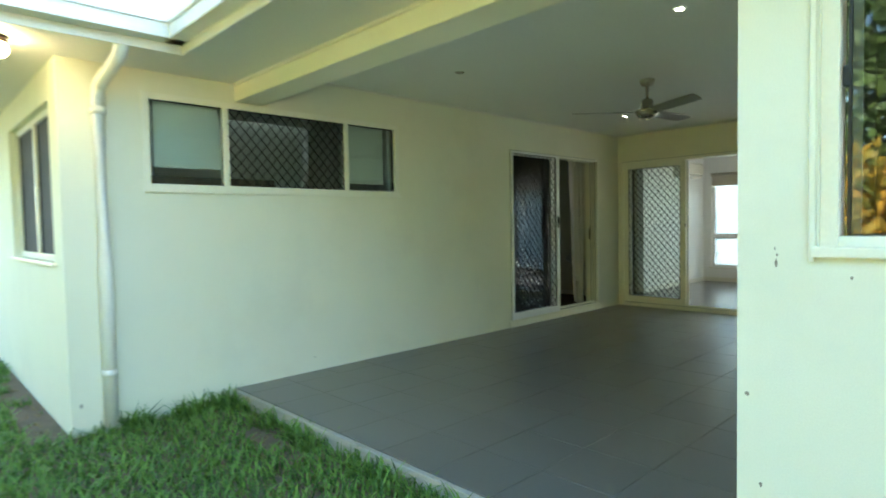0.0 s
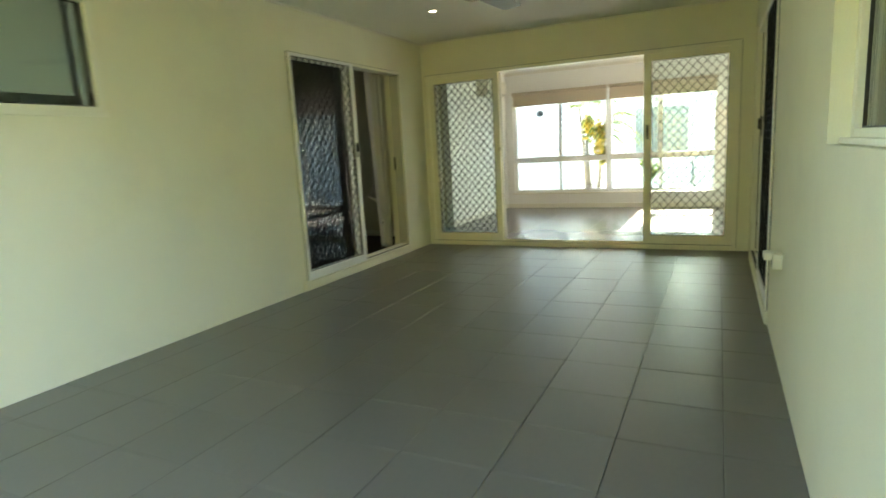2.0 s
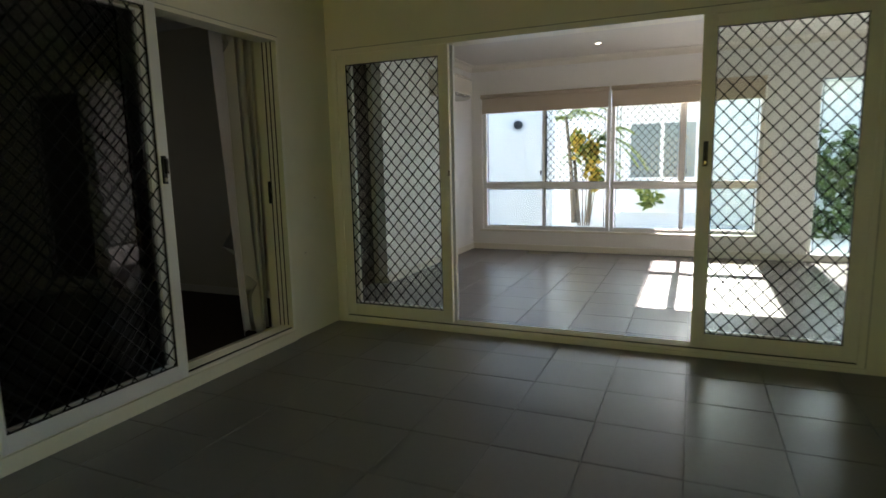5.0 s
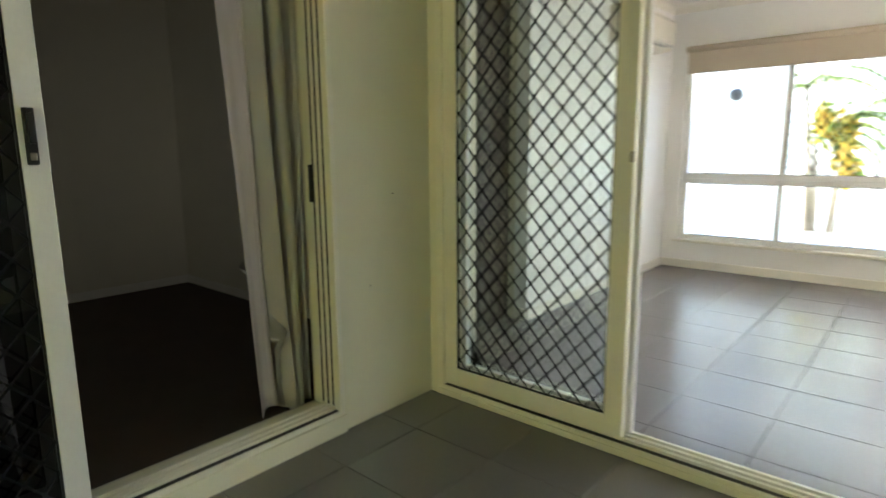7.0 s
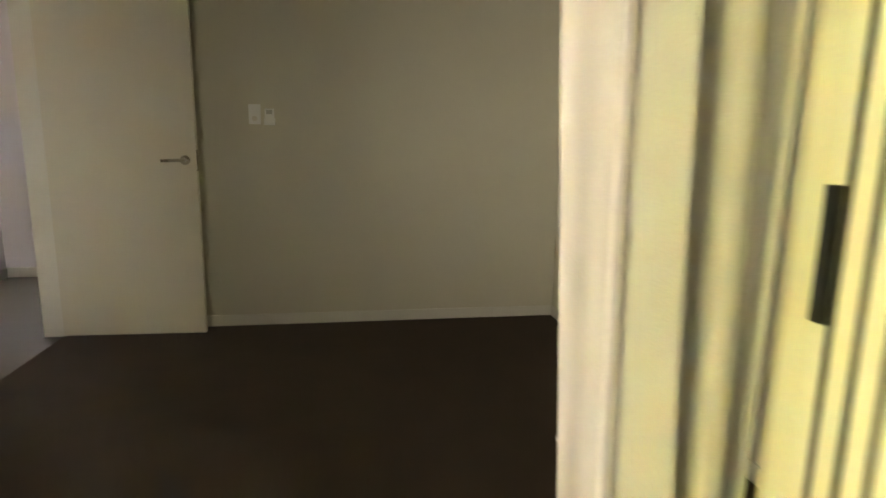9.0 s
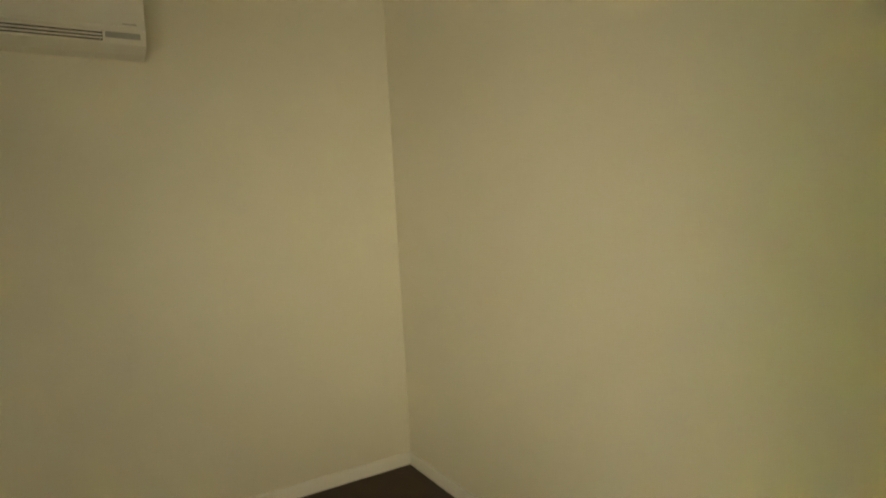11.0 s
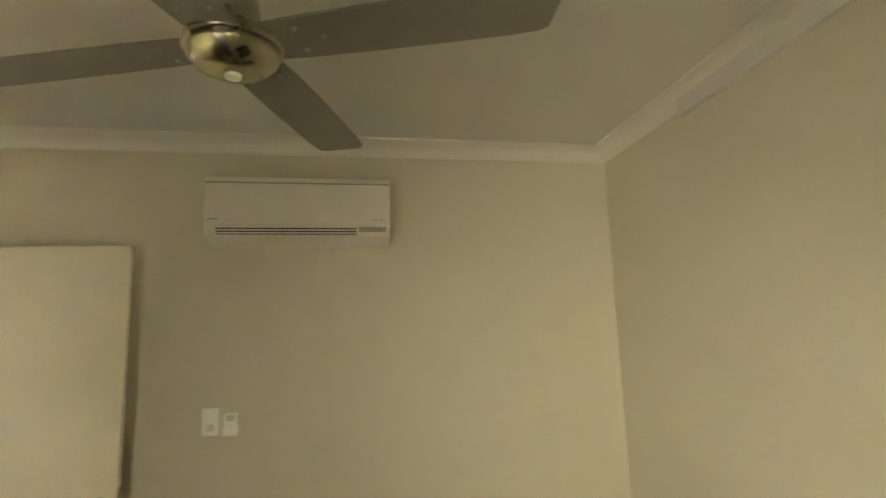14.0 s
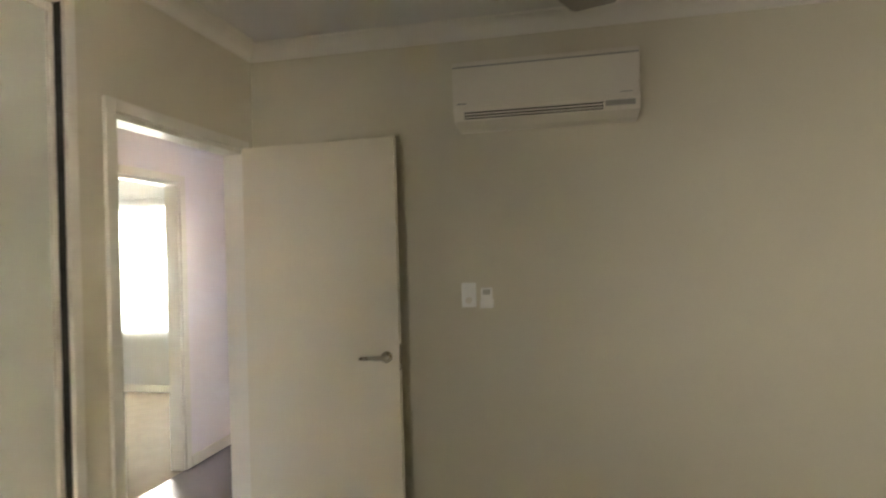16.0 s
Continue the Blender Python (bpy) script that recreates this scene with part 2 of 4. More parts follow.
def wall(name, material, span, holes=(), axis="y", label="", category="wall"):
    """A solid box with openings through it; axis: the way that it runs. holes: (from, to, low, high)."""
    x0, x1, y0, y1, z0, z1 = span
    a0, a1 = (y0, y1) if axis == "y" else (x0, x1)
    us = sorted({a0, a1, *[h[0] for h in holes], *[h[1] for h in holes]})
    zs = sorted({z0, z1, *[h[2] for h in holes], *[h[3] for h in holes]})
    us, zs = [u for u in us if a0 <= u <= a1], [z for z in zs if z0 <= z <= z1]

    def solid(i, j):
        if not (0 <= i < len(us) - 1 and 0 <= j < len(zs) - 1):
            return False
        u, z = (us[i] + us[i + 1]) / 2, (zs[j] + zs[j + 1]) / 2
        return not any(h[0] < u < h[1] and h[2] < z < h[3] for h in holes)

    d0, d1 = (x0, x1) if axis == "y" else (y0, y1)
    bm, seen = bmesh.new(), {}

    def v(u, d, z):
        k = (u, d, z)
        if k not in seen:
            seen[k] = bm.verts.new((d, u, z) if axis == "y" else (u, d, z))
        return seen[k]

    for i in range(len(us) - 1):
        for j in range(len(zs) - 1):
            if not solid(i, j):
                continue
            a, b, c, d = us[i], us[i + 1], zs[j], zs[j + 1]
            for dd in (d0, d1):
                bm.faces.new((v(a, dd, c), v(b, dd, c), v(b, dd, d), v(a, dd, d)))
            if not solid(i - 1, j):
                bm.faces.new((v(a, d0, c), v(a, d1, c), v(a, d1, d), v(a, d0, d)))
            if not solid(i + 1, j):
                bm.faces.new((v(b, d0, c), v(b, d1, c), v(b, d1, d), v(b, d0, d)))
            if not solid(i, j - 1):
                bm.faces.new((v(a, d0, c), v(a, d1, c), v(b, d1, c), v(b, d0, c)))
            if not solid(i, j + 1):
                bm.faces.new((v(a, d0, d), v(a, d1, d), v(b, d1, d), v(b, d0, d)))
    return structure(part(name, bm, material), label, category)


def slab(name, material, span, label, category):
    bm = bmesh.new()
    box(bm, *span)
    return structure(part(name, bm, material), label, category)


# ---- structure: walls ----
LW = 0.20   # thickness of the outer walls
END_Y, EAST_X = 6.65, 3.69
wall("wall_west", RENDER, (-LW, 0, -0.42, 6.92, -0.25, 2.62), [(0.08, 2.39, 1.535, 2.22), (4.11, 6.075, 0.08, 2.12)], "y", "cream rendered house wall beside the patio")
wall("wall_south_west", RENDER, (-7.0, -LW, -0.42, -0.22, -0.25, 2.62), [(-2.0, -0.28, 1.04, 2.14)], "x", "cream rendered end wall of the house")
wall("wall_north", RENDER, (0.0, EAST_X, END_Y, END_Y + 0.25, -0.05, 2.62), [(0.05, 3.57, 0.03, 2.12)], "x", "cream rendered wall round the wide sliding door")
wall("wall_east", RENDER, (EAST_X, EAST_X + LW, 0.70, END_Y + 0.25, -0.25, 2.62), [(1.15, 2.2, 1.165, 2.15), (4.11, 6.15, 0.08, 2.12)], "y", "cream rendered wall with a window and sliding door")
wall("wall_south_east", RENDER, (EAST_X + LW, 8.0, 0.70, 0.90, -0.25, 2.62), [(3.905, 5.4, 1.15, 2.15)], "x", "cream rendered garden wall of the house with a window")

slab("ceiling_patio", SOFFIT, (0.0, EAST_X, 0.987, END_Y, 2.51, 2.62), "smooth pale painted patio ceiling", "ceiling")
slab("beam", RENDER, (0.0, EAST_X, 0.753, 0.987, 2.235, 2.62), "cream painted beam over the patio opening", "beam")
boxes_soffit = slab("ceiling_eave", SOFFIT, (0.0, 9.0, 0.17, 0.753, 2.37, 2.45), "pale painted eave lining", "eave")
slab("ceiling_west_eave", SOFFIT, (0.0, 0.60, -1.6, 0.17, 2.371, 2.45), "pale painted eave lining", "eave")
slab("ceiling_south_eave", SOFFIT, (-7.0, 0.0, -1.6, -0.42, 2.371, 2.45), "pale painted eave lining", "eave")

# interiors
BW, BN, BS = -3.21, 6.92, 3.89
wall("wall_bedroom_west", RENDER_IN, (BW - 0.1, BW, BS, BN, 0.0, 2.7), (), "y", "beige painted bedroom wall")
wall("wall_bedroom_north", RENDER_IN, (BW - 0.1, -0.0, BN, BN + 0.1, 0.0, 2.7), (), "x", "beige painted bedroom wall")
wall("wall_bedroom_south", RENDER_IN, (BW - 0.1, -LW, BS - 0.1, BS, 0.0, 2.7), [(-3.12, -2.275, 0.0, 2.09), (-2.07, -0.32, 0.05, 2.40)], "x", "beige painted bedroom wall with doorway and wardrobe")
wall("lining_bedroom_east", RENDER_IN, (-LW - 0.012, -LW, BS, BN, 0.05, 2.63), [(4.11, 6.075, 0.08, 2.12)], "y", "beige painted inner face of the patio wall")
slab("ceiling_bedroom", CEIL, (BW, -LW, BS, BN, 2.635, 2.72), "matt cream painted bedroom ceiling", "ceiling")
slab("floor_bedroom", CARPET, (BW, -LW, BS, BN, -0.05, 0.05), "dark brown bedroom carpet", "carpet")
# hall and the room beyond it
wall("wall_hall_south", LILAC, (-4.85, -2.2, 2.65, 2.75, 0.0, 2.7), [(-4.14, -3.34, 0.0, 2.10)], "x", "pale lilac painted hall wall with a doorway")
# the opening is out of sight, added to let light into the hall
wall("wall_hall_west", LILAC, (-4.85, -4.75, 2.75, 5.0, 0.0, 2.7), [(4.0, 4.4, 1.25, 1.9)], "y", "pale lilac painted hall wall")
wall("wall_hall_east", LILAC, (-2.2, -2.1, 2.65, BS - 0.1, 0.0, 2.7), (), "y", "pale lilac painted hall wall")
wall("wall_hall_north", LILAC, (-4.85, BW - 0.1, 4.9, 5.0, 0.0, 2.7), (), "x", "pale lilac painted hall wall")
slab("ceiling_hall", CEIL, (-4.85, -2.1, 2.65, BS - 0.1, 2.5, 2.72), "white painted hall ceiling", "ceiling")
slab("ceiling_hall_return", CEIL, (-4.85, BW - 0.1, BS - 0.1, 5.0, 2.5, 2.72), "white painted hall ceiling", "ceiling")
slab("floor_hall", TILE_IN, (-4.75, -2.2, 2.75, BS - 0.0, -0.05, 0.048), "grey tiled hall floor", "floor")
slab("floor_hall_return", TILE_IN, (-4.75, BW - 0.1, BS, 4.9, -0.05, 0.048), "grey tiled hall floor", "floor")
wall("wall_spare_west", WHITE_IN, (-6.4, -6.2, -0.22, 2.75, 0.0, 2.7), [(0.2, 2.2, 0.75, 2.15)], "y", "white painted wall of the spare room with an unseen window")
wall("wall_spare_north", WHITE_IN, (-6.2, -4.85, 2.65, 2.75, 0.0, 2.7), (), "x", "white painted wall of the spare room")
wall("wall_spare_east", WHITE_IN, (-2.3, -2.2, -0.22, 2.65, 0.0, 2.7), (), "y", "white painted wall of the spare room")
slab("floor_spare", CARPET_2, (-6.2, -2.3, -0.22, 2.75, -0.05, 0.047), "beige carpet of the spare room", "carpet")
slab("ceiling_spare", CEIL, (-6.4, -2.2, -0.22, 2.65, 2.56, 2.7), "white painted ceiling of the spare room", "ceiling")
# bathroom behind the high window
slab("floor_bathroom", TILE_IN, (-2.2, -LW, -0.22, BS - 0.1, -0.05, 0.046), "grey tiled bathroom floor", "floor")
slab("ceiling_bathroom", CEIL, (-2.1, -LW, -0.22, BS - 0.7, 2.5, 2.7), "white painted bathroom ceiling", "ceiling")
wall("wall_wardrobe_back", WHITE_IN, (-2.1, -LW, 3.1, 3.2, 0.0, 2.7), (), "x", "white painted back of the wardrobe")
# living room
LN = 10.38
wall("wall_living_north", WHITE_IN, (-2.5, 6.2, LN, LN + 0.2, 0.0, 2.62), [(-0.06, 3.36, 0.32, 2.12), (3.85, 5.75, 0.06, 2.12)], "x", "white painted living room wall with a wide window")
wall("wall_living_west", WHITE_IN, (-0.31, -0.21, 7.86, LN, 0.0, 2.62), (), "y", "white painted living room wall")
wall("wall_living_east", WHITE_IN, (6.0, 6.2, END_Y + 0.25, LN, 0.0, 2.62), (), "y", "white painted living room wall")
wall("wall_living_south", WHITE_IN, (EAST_X, 6.2, END_Y + 0.25, END_Y + 0.35, 0.0, 2.62), (), "x", "white painted living room wall")
wall("wall_passage_north", RENDER_IN, (-2.5, -0.31, 7.86, 7.96, 0.0, 2.62), (), "x", "beige painted passage wall")
wall("wall_passage_west", RENDER_IN, (-2.6, -2.5, BN + 0.1, LN, 0.0, 2.62), (), "y", "beige painted passage wall")
slab("ceiling_living", CEIL, (-2.5, 6.2, END_Y + 0.25, LN, 2.53, 2.7), "white painted living room ceiling", "ceiling")
slab("bed_of_living_floor", GROUT_IN, (-2.5, 6.0, END_Y + 0.2, LN, -0.1, 0.036), "grey grout under the living room tiles", "floor")
# room behind the east wall
slab("floor_east_room", TILE_IN, (EAST_X + LW, 8.0, 0.9, END_Y + 0.25, -0.05, 0.04), "grey tiled floor of the east room", "floor")
slab("ceiling_east_room", CEIL, (EAST_X + LW, 8.0, 0.9, END_Y + 0.25, 2.5, 2.7), "white painted ceiling of the east room", "ceiling")
wall("wall_east_room", WHITE_IN, (8.0, 8.2, 0.7, END_Y + 0.35, 0.0, 2.7), (), "y", "white painted wall of the east room")

# roof
def roof_sheet(name, x0, x1, y0, z0, y1, z1, label):
    bm, n = bmesh.new(), int((x1 - x0) / 0.1)
    rows = []
    for y, z in ((y0, z0), (y1, z1)):
        rows.append([bm.verts.new((x0 + (x1 - x0) * i / n, y, z + (0.015 if i % 2 else 0.0))) for i in range(n + 1)])
    for i in range(n):
        bm.faces.new((rows[0][i], rows[0][i + 1], rows[1][i + 1], rows[1][i]))
    bmesh.ops.solidify(bm, geom=bm.faces[:], thickness=0.03)
    return structure(part(name, bm, ROOF), label, "roof")


roof_sheet("roof_south", 0.62, 9.0, 0.10, 2.52, 5.6, 4.1, "pale corrugated metal roof")
roof_sheet("roof_north", -7.0, 9.0, 11.0, 2.55, 5.6, 4.1, "pale corrugated metal roof")
roof_sheet("roof_west", -7.0, 0.62, -1.55, 2.52, 5.6, 4.1, "pale corrugated metal roof")


def gutter(name, pts, label):
    """A square gutter with fascia along a path in plan; each run is a box with a rolled lip."""
    ob = thing(name, label, "gutter", "gutters")
    for (xa, ya), (xb, yb) in zip(pts, pts[1:]):
        x0, x1, y0, y1 = min(xa, xb), max(xa, xb), min(ya, yb), max(ya, yb)
        if x1 - x0 > y1 - y0:
            boxes("trough", METAL_WHITE, ob, (x0, x1, y0 - 0.11, y0, 2.40, 2.50), (x0, x1, y0 - 0.125, y0 - 0.11, 2.485, 2.515), bev=0.004)
            boxes("fascia", METAL_WHITE, ob, (x0, x1, y0 + 0.001, y0 + 0.02, 2.345, 2.50))
        else:
            boxes("trough", METAL_WHITE, ob, (x0, x0 + 0.11, y0, y1, 2.40, 2.50), (x0 + 0.11, x0 + 0.125, y0, y1, 2.485, 2.515), bev=0.004)
            boxes("fascia", METAL_WHITE, ob, (x0 - 0.02, x0 - 0.001, y0, y1, 2.345, 2.50))
    return ob


gutter("gutter", [(0.60, 0.15), (9.0, 0.15)], "white metal gutter and fascia along the patio eave")
gutter("gutter", [(0.60, -1.6), (0.60, 0.15)], "white metal gutter and fascia along the side eave")

# ground
slab("ground", SOIL, (-300, 300, -300, 300, -0.6, -0.10), "grassy garden soil", "ground")
structure(boxes("patio_base", GROUT, None, (0.0, EAST_X, 0.69, END_Y, -0.2, -0.006)), "grey grout bed of the patio tiles", "floor")
structure(boxes("patio_edge", CONC, None, (0.0, EAST_X, 0.655, 0.69, -0.2, -0.004), bev=0.006), "worn pale concrete edge of the patio slab", "edging")
slab("courtyard", PAVE, (-6, 12, LN + 0.2, 24, -0.2, -0.02), "pale paving of the courtyard", "paving")


# ---- sliding doors and windows ----
def grille(bm, place, u0, u1, z0, z1, d, pu=0.088, pz=0.098, w=0.0031):
    """Diamond security mesh of flat bars, clipped to a rectangle in the plane of depth d, with a knot at each crossing."""
    k = pz / pu
    for sgn in (1, -1):
        c0 = z0 - (u1 if sgn > 0 else -u0) * k
        c1 = z1 - (u0 if sgn > 0 else -u1) * k
        n0, n1 = math.floor(c0 / pz), math.ceil(c1 / pz)
        for n in range(n0, n1 + 1):
            c = n * pz
            pts = []
            for u in (u0, u1):
                z = sgn * k * u + c
                if z0 <= z <= z1:
                    pts.append((u, z))
            for z in (z0, z1):
                u = (z - c) / (sgn * k)
                if u0 < u < u1:
                    pts.append((u, z))
            if len(pts) < 2:
                continue
            (ua, za), (ub, zb) = pts[0], pts[-1]
            if math.hypot(ub - ua, zb - za) < 0.02:
                continue
            nx, nz = -(zb - za), ub - ua
            q = w / math.hypot(nx, nz)
            nx, nz = nx * q, nz * q
            vs = [bm.verts.new(place(u + s * nx, d + e, z + s * nz)) for u, z in ((ua, za), (ub, zb)) for s in (1, -1) for e in (-0.002, 0.002)]
            for f in ((0, 1, 5, 4), (2, 6, 7, 3), (0, 4, 6, 2), (1, 3, 7, 5)):
                bm.faces.new([vs[i] for i in f])
    for i in range(math.ceil(2 * u0 / pu), math.floor(2 * u1 / pu) + 1):
        for j in range(math.ceil(2 * z0 / pz), math.floor(2 * z1 / pz) + 1):
            if (i + j) % 2 == 0:
                u, z = i * pu / 2, j * pz / 2
                if u0 + 0.01 < u < u1 - 0.01 and z0 + 0.01 < z < z1 - 0.01:
                    ps = [(u, z + 0.010), (u + 0.006, z), (u, z - 0.010), (u - 0.006, z)]
                    for e in (-0.003, 0.003):
                        bm.faces.new([bm.verts.new(place(a, d + e, b)) for a, b in ps])


def pbox(bm, place, u0, u1, d0, d1, z0, z1, bev=0.0):
    p, q = place(u0, d0, z0), place(u1, d1, z1)
    box(bm, min(p[0], q[0]), max(p[0], q[0]), min(p[1], q[1]), max(p[1], q[1]), z0, z1, bev)


def pboxes(name, material, parent, place, *list_of, bev=0.0, label=""):
    bm = bmesh.new()
    for b in list_of:
        pbox(bm, place, *b, bev=bev)
    return part(name, bm, material, parent, label)


def pane(parent, place, u0, u1, d, z0, z1, material):
    g = pboxes("pane", material, parent, place, (u0, u1, d - 0.003, d + 0.003, z0, z1))
    g.visible_shadow = False
    return g


def leaf_panel(parent, place, u0, u1, d, z0, z1, frame_mat, stile=0.06, glass=None, mesh=False, name="door_panel", bottom=0.085, first=None, top=None):
    """A framed panel: four bars, with a pane and/or a diamond mesh in it."""
    h = 0.018
    fs, ts = first or stile, top or stile
    p = pboxes(name, frame_mat, parent, place, (u0, u0 + fs, d - h, d + h, z0, z1), (u1 - stile, u1, d - h, d + h, z0, z1),
               (u0 + fs, u1 - stile, d - h + 0.001, d + h - 0.001, z1 - ts, z1), (u0 + fs, u1 - stile, d - h + 0.001, d + h - 0.001, z0, z0 + bottom), bev=0.003)
    a, b, c, e = u0 + fs - 0.002, u1 - stile + 0.002, z0 + bottom - 0.002, z1 - ts + 0.002
    if glass:
        pane(p, place, a, b, d - 0.004, c, e, glass)
    if mesh:
        bm = bmesh.new()
        grille(bm, place, a, b, c, e, d + 0.008)
        part("security_mesh", bm, MESH, p, "black diamond security mesh")
        pboxes("mesh_bead", BLACK, p, place, (a, a + 0.008, d + 0.002, d + 0.012, c, e), (b - 0.008, b, d + 0.002, d + 0.012, c, e),
               (a, b, d + 0.002, d + 0.012, c, c + 0.008), (a, b, d + 0.002, d + 0.012, e - 0.008, e))
    return p


def pull_handle(parent, place, u, d, z0, z1, side=1):
    """A black lock with a raised grip and a key barrel."""
    hnd = pboxes("door_handle", BLACK, parent, place, (u - 0.014, u + 0.014, d, d + side * 0.012, z0, z1), bev=0.005, label="black door lock")
    pboxes("grip", BLACK, hnd, place, (u - 0.008, u + 0.008, d + side * 0.012, d + side * 0.032, z0 + 0.055, z1 - 0.015), bev=0.004)
    pboxes("key_barrel", NICKEL, hnd, place, (u - 0.008, u + 0.008, d + side * 0.012, d + side * 0.018, z0 + 0.012, z0 + 0.032), bev=0.003)


def door_frame(ob, place, u0, u1, z0, z1, d_out, d_in, w=0.04, mat_=None):
    m = mat_ or ALU_CREAM
    pboxes("jamb", m, ob, place, (u0, u0 + w, d_in, d_out, z0, z1), bev=0.003)
    pboxes("jamb", m, ob, place, (u1 - w, u1, d_in, d_out, z0, z1), bev=0.003)
    pboxes("head", m, ob, place, (u0 + w, u1 - w, d_in, d_out - 0.001, z1 - w, z1), bev=0.003)
    sill = pboxes("sill", m, ob, place, (u0 + w, u1 - w, d_in, d_out, z0, z0 + 0.022), bev=0.003)
    for k in range(1, 4):
        d = d_in + (d_out - d_in) * k / 4
        pboxes("track", m, sill, place, (u0 + w, u1 - w, d - 0.004, d + 0.004, z0 + 0.022, z0 + 0.034))
    # dark strip laid in as the shade behind the sill's outer lip
    pboxes("track_groove_shade", DARK, sill, place, (u0 + w + 0.002, u1 - w - 0.002, d_out - 0.028, d_out - 0.006, z0 + 0.0222, z0 + 0.0235))
    # dark strips as shaded channels between the tracks, along the sill and up both jambs
    for k in range(3):
        a, b = (d_in + (d_out - d_in) * q / 4 for q in (k + 0.45, k + 0.85))
        pboxes("track_groove_shade", DARK, sill, place, (u0 + w + 0.002, u1 - w - 0.002, a, b, z0 + 0.0222, z0 + 0.0245))
        pboxes("jamb_groove_shade", DARK, ob, place, (u0 + w, u0 + w + 0.002, a + 0.006, b, z0 + 0.036, z1 - w), (u1 - w - 0.002, u1 - w, a + 0.006, b, z0 + 0.036, z1 - w))
    # thin dark strips drawn as the shadow gap where the frame meets the wall
    pboxes("gap_shade", DARK, ob, place, (u0 - 0.004, u0, d_in, 0.004, z0, z1), (u1, u1 + 0.004, d_in, 0.004, z0, z1), (u0, u1, d_in, 0.004, z1, z1 + 0.004), label="dark strip drawn as the shadow gap round the frame")


west = lambda u, d, z: (d, u, z)
north = lambda u, d, z: (u, END_Y - d, z)
east = lambda u, d, z: (EAST_X - d, u, z)

# west door: screen and glass slid to one side, the other half open
wd = thing("sliding_door", "white framed sliding screen door, half open to the bedroom", "sliding door", "patio sliding doors")
door_frame(wd, west, 4.11, 6.075, 0.08, 2.12, 0.012, -0.13, 0.028)
pnl = leaf_panel(wd, west, 4.116, 5.085, 0.008, 0.09, 2.112, ALU_WHITE, 0.065, None, True, "screen_panel", 0.08, 0.022, 0.026)
pull_handle(pnl, west, 5.045, 0.026, 1.18, 1.33)
pnl = leaf_panel(wd, west, 4.14, 5.10, -0.085, 0.105, 2.09, ALU_WHITE, 0.06, GLASS_D, False, "glass_panel", 0.05, 0.012, 0.012)
pboxes("door_handle", BLACK, pnl, west, (5.1, 5.113, -0.10, -0.072, 0.98, 1.16), bev=0.004)
pboxes("strike_plate", BLACK, wd, west, (6.04, 6.048, -0.13, -0.11, 1.0, 1.155), bev=0.002, label="black lock strike plate")

# wide north door
nd = thing("sliding_door", "cream framed triple sliding door with diamond mesh screens, middle open", "sliding door", "patio sliding doors")
door_frame(nd, north, 0.05, 3.57, 0.03, 2.12, 0.012, -0.13)
pnl = leaf_panel(nd, north, 0.085, 1.01, -0.02, 0.065, 2.085, ALU_CREAM, 0.078, None, True, "screen_panel")
leaf_panel(nd, north, 0.11, 1.02, -0.085, 0.065, 2.085, ALU_WHITE, 0.06, GLASS, False, "glass_panel")
pboxes("strike_plate", NICKEL, pnl, north, (0.995, 1.012, -0.001, 0.003, 1.16, 1.2))
pnl = leaf_panel(nd, north, 2.645, 3.535, -0.02, 0.065, 2.085, ALU_CREAM, 0.078, None, True, "screen_panel")
pull_handle(pnl, north, 2.685, -0.002, 1.20, 1.35)
leaf_panel(nd, north, 2.66, 3.53, -0.085, 0.065, 2.085, ALU_WHITE, 0.06, GLASS, False, "glass_panel")

# east door
ed = thing("sliding_door", "white framed sliding screen door, half open to the east room", "sliding door", "patio sliding doors")
door_frame(ed, east, 4.11, 6.15, 0.08, 2.12, 0.012, -0.13)
pnl = leaf_panel(ed, east, 4.14, 5.10, -0.005, 0.105, 2.085, ALU_WHITE, 0.05, None, True, "screen_panel", 0.07, 0.018, 0.03)
pull_handle(pnl, east, 5.07, 0.012, 1.18, 1.33)
leaf_panel(ed, east, 5.14, 6.11, -0.085, 0.105, 2.085, ALU_WHITE, 0.06, GLASS_D, False, "glass_panel")
leaf_panel(ed, east, 4.15, 5.16, -0.115, 0.105, 2.085, ALU_WHITE, 0.06, GLASS_D, False, "glass_panel", 0.05, 0.012, 0.012)
dk = thing("drape", "dark blockout drape hanging behind the east sliding door", "curtain")
bm = bmesh.new()
for i in range(40):
    y0, y1 = 4.05 + i * 0.029, 4.05 + (i + 1) * 0.029
    xa, xb = EAST_X + 0.28 + 0.03 * math.sin(i * 0.9), EAST_X + 0.28 + 0.03 * math.sin((i + 1) * 0.9)
    bm.faces.new([bm.verts.new(p) for p in ((xa, y0, 0.045), (xb, y1, 0.045), (xb, y1, 2.25), (xa, y0, 2.25))])
bmesh.ops.remove_doubles(bm, verts=bm.verts[:], dist=0.0005)
bmesh.ops.solidify(bm, geom=bm.faces[:], thickness=0.004)
part("cloth", bm, mat("charcoal_cloth", (0.03, 0.027, 0.025), 0.9, 0.1), dk)


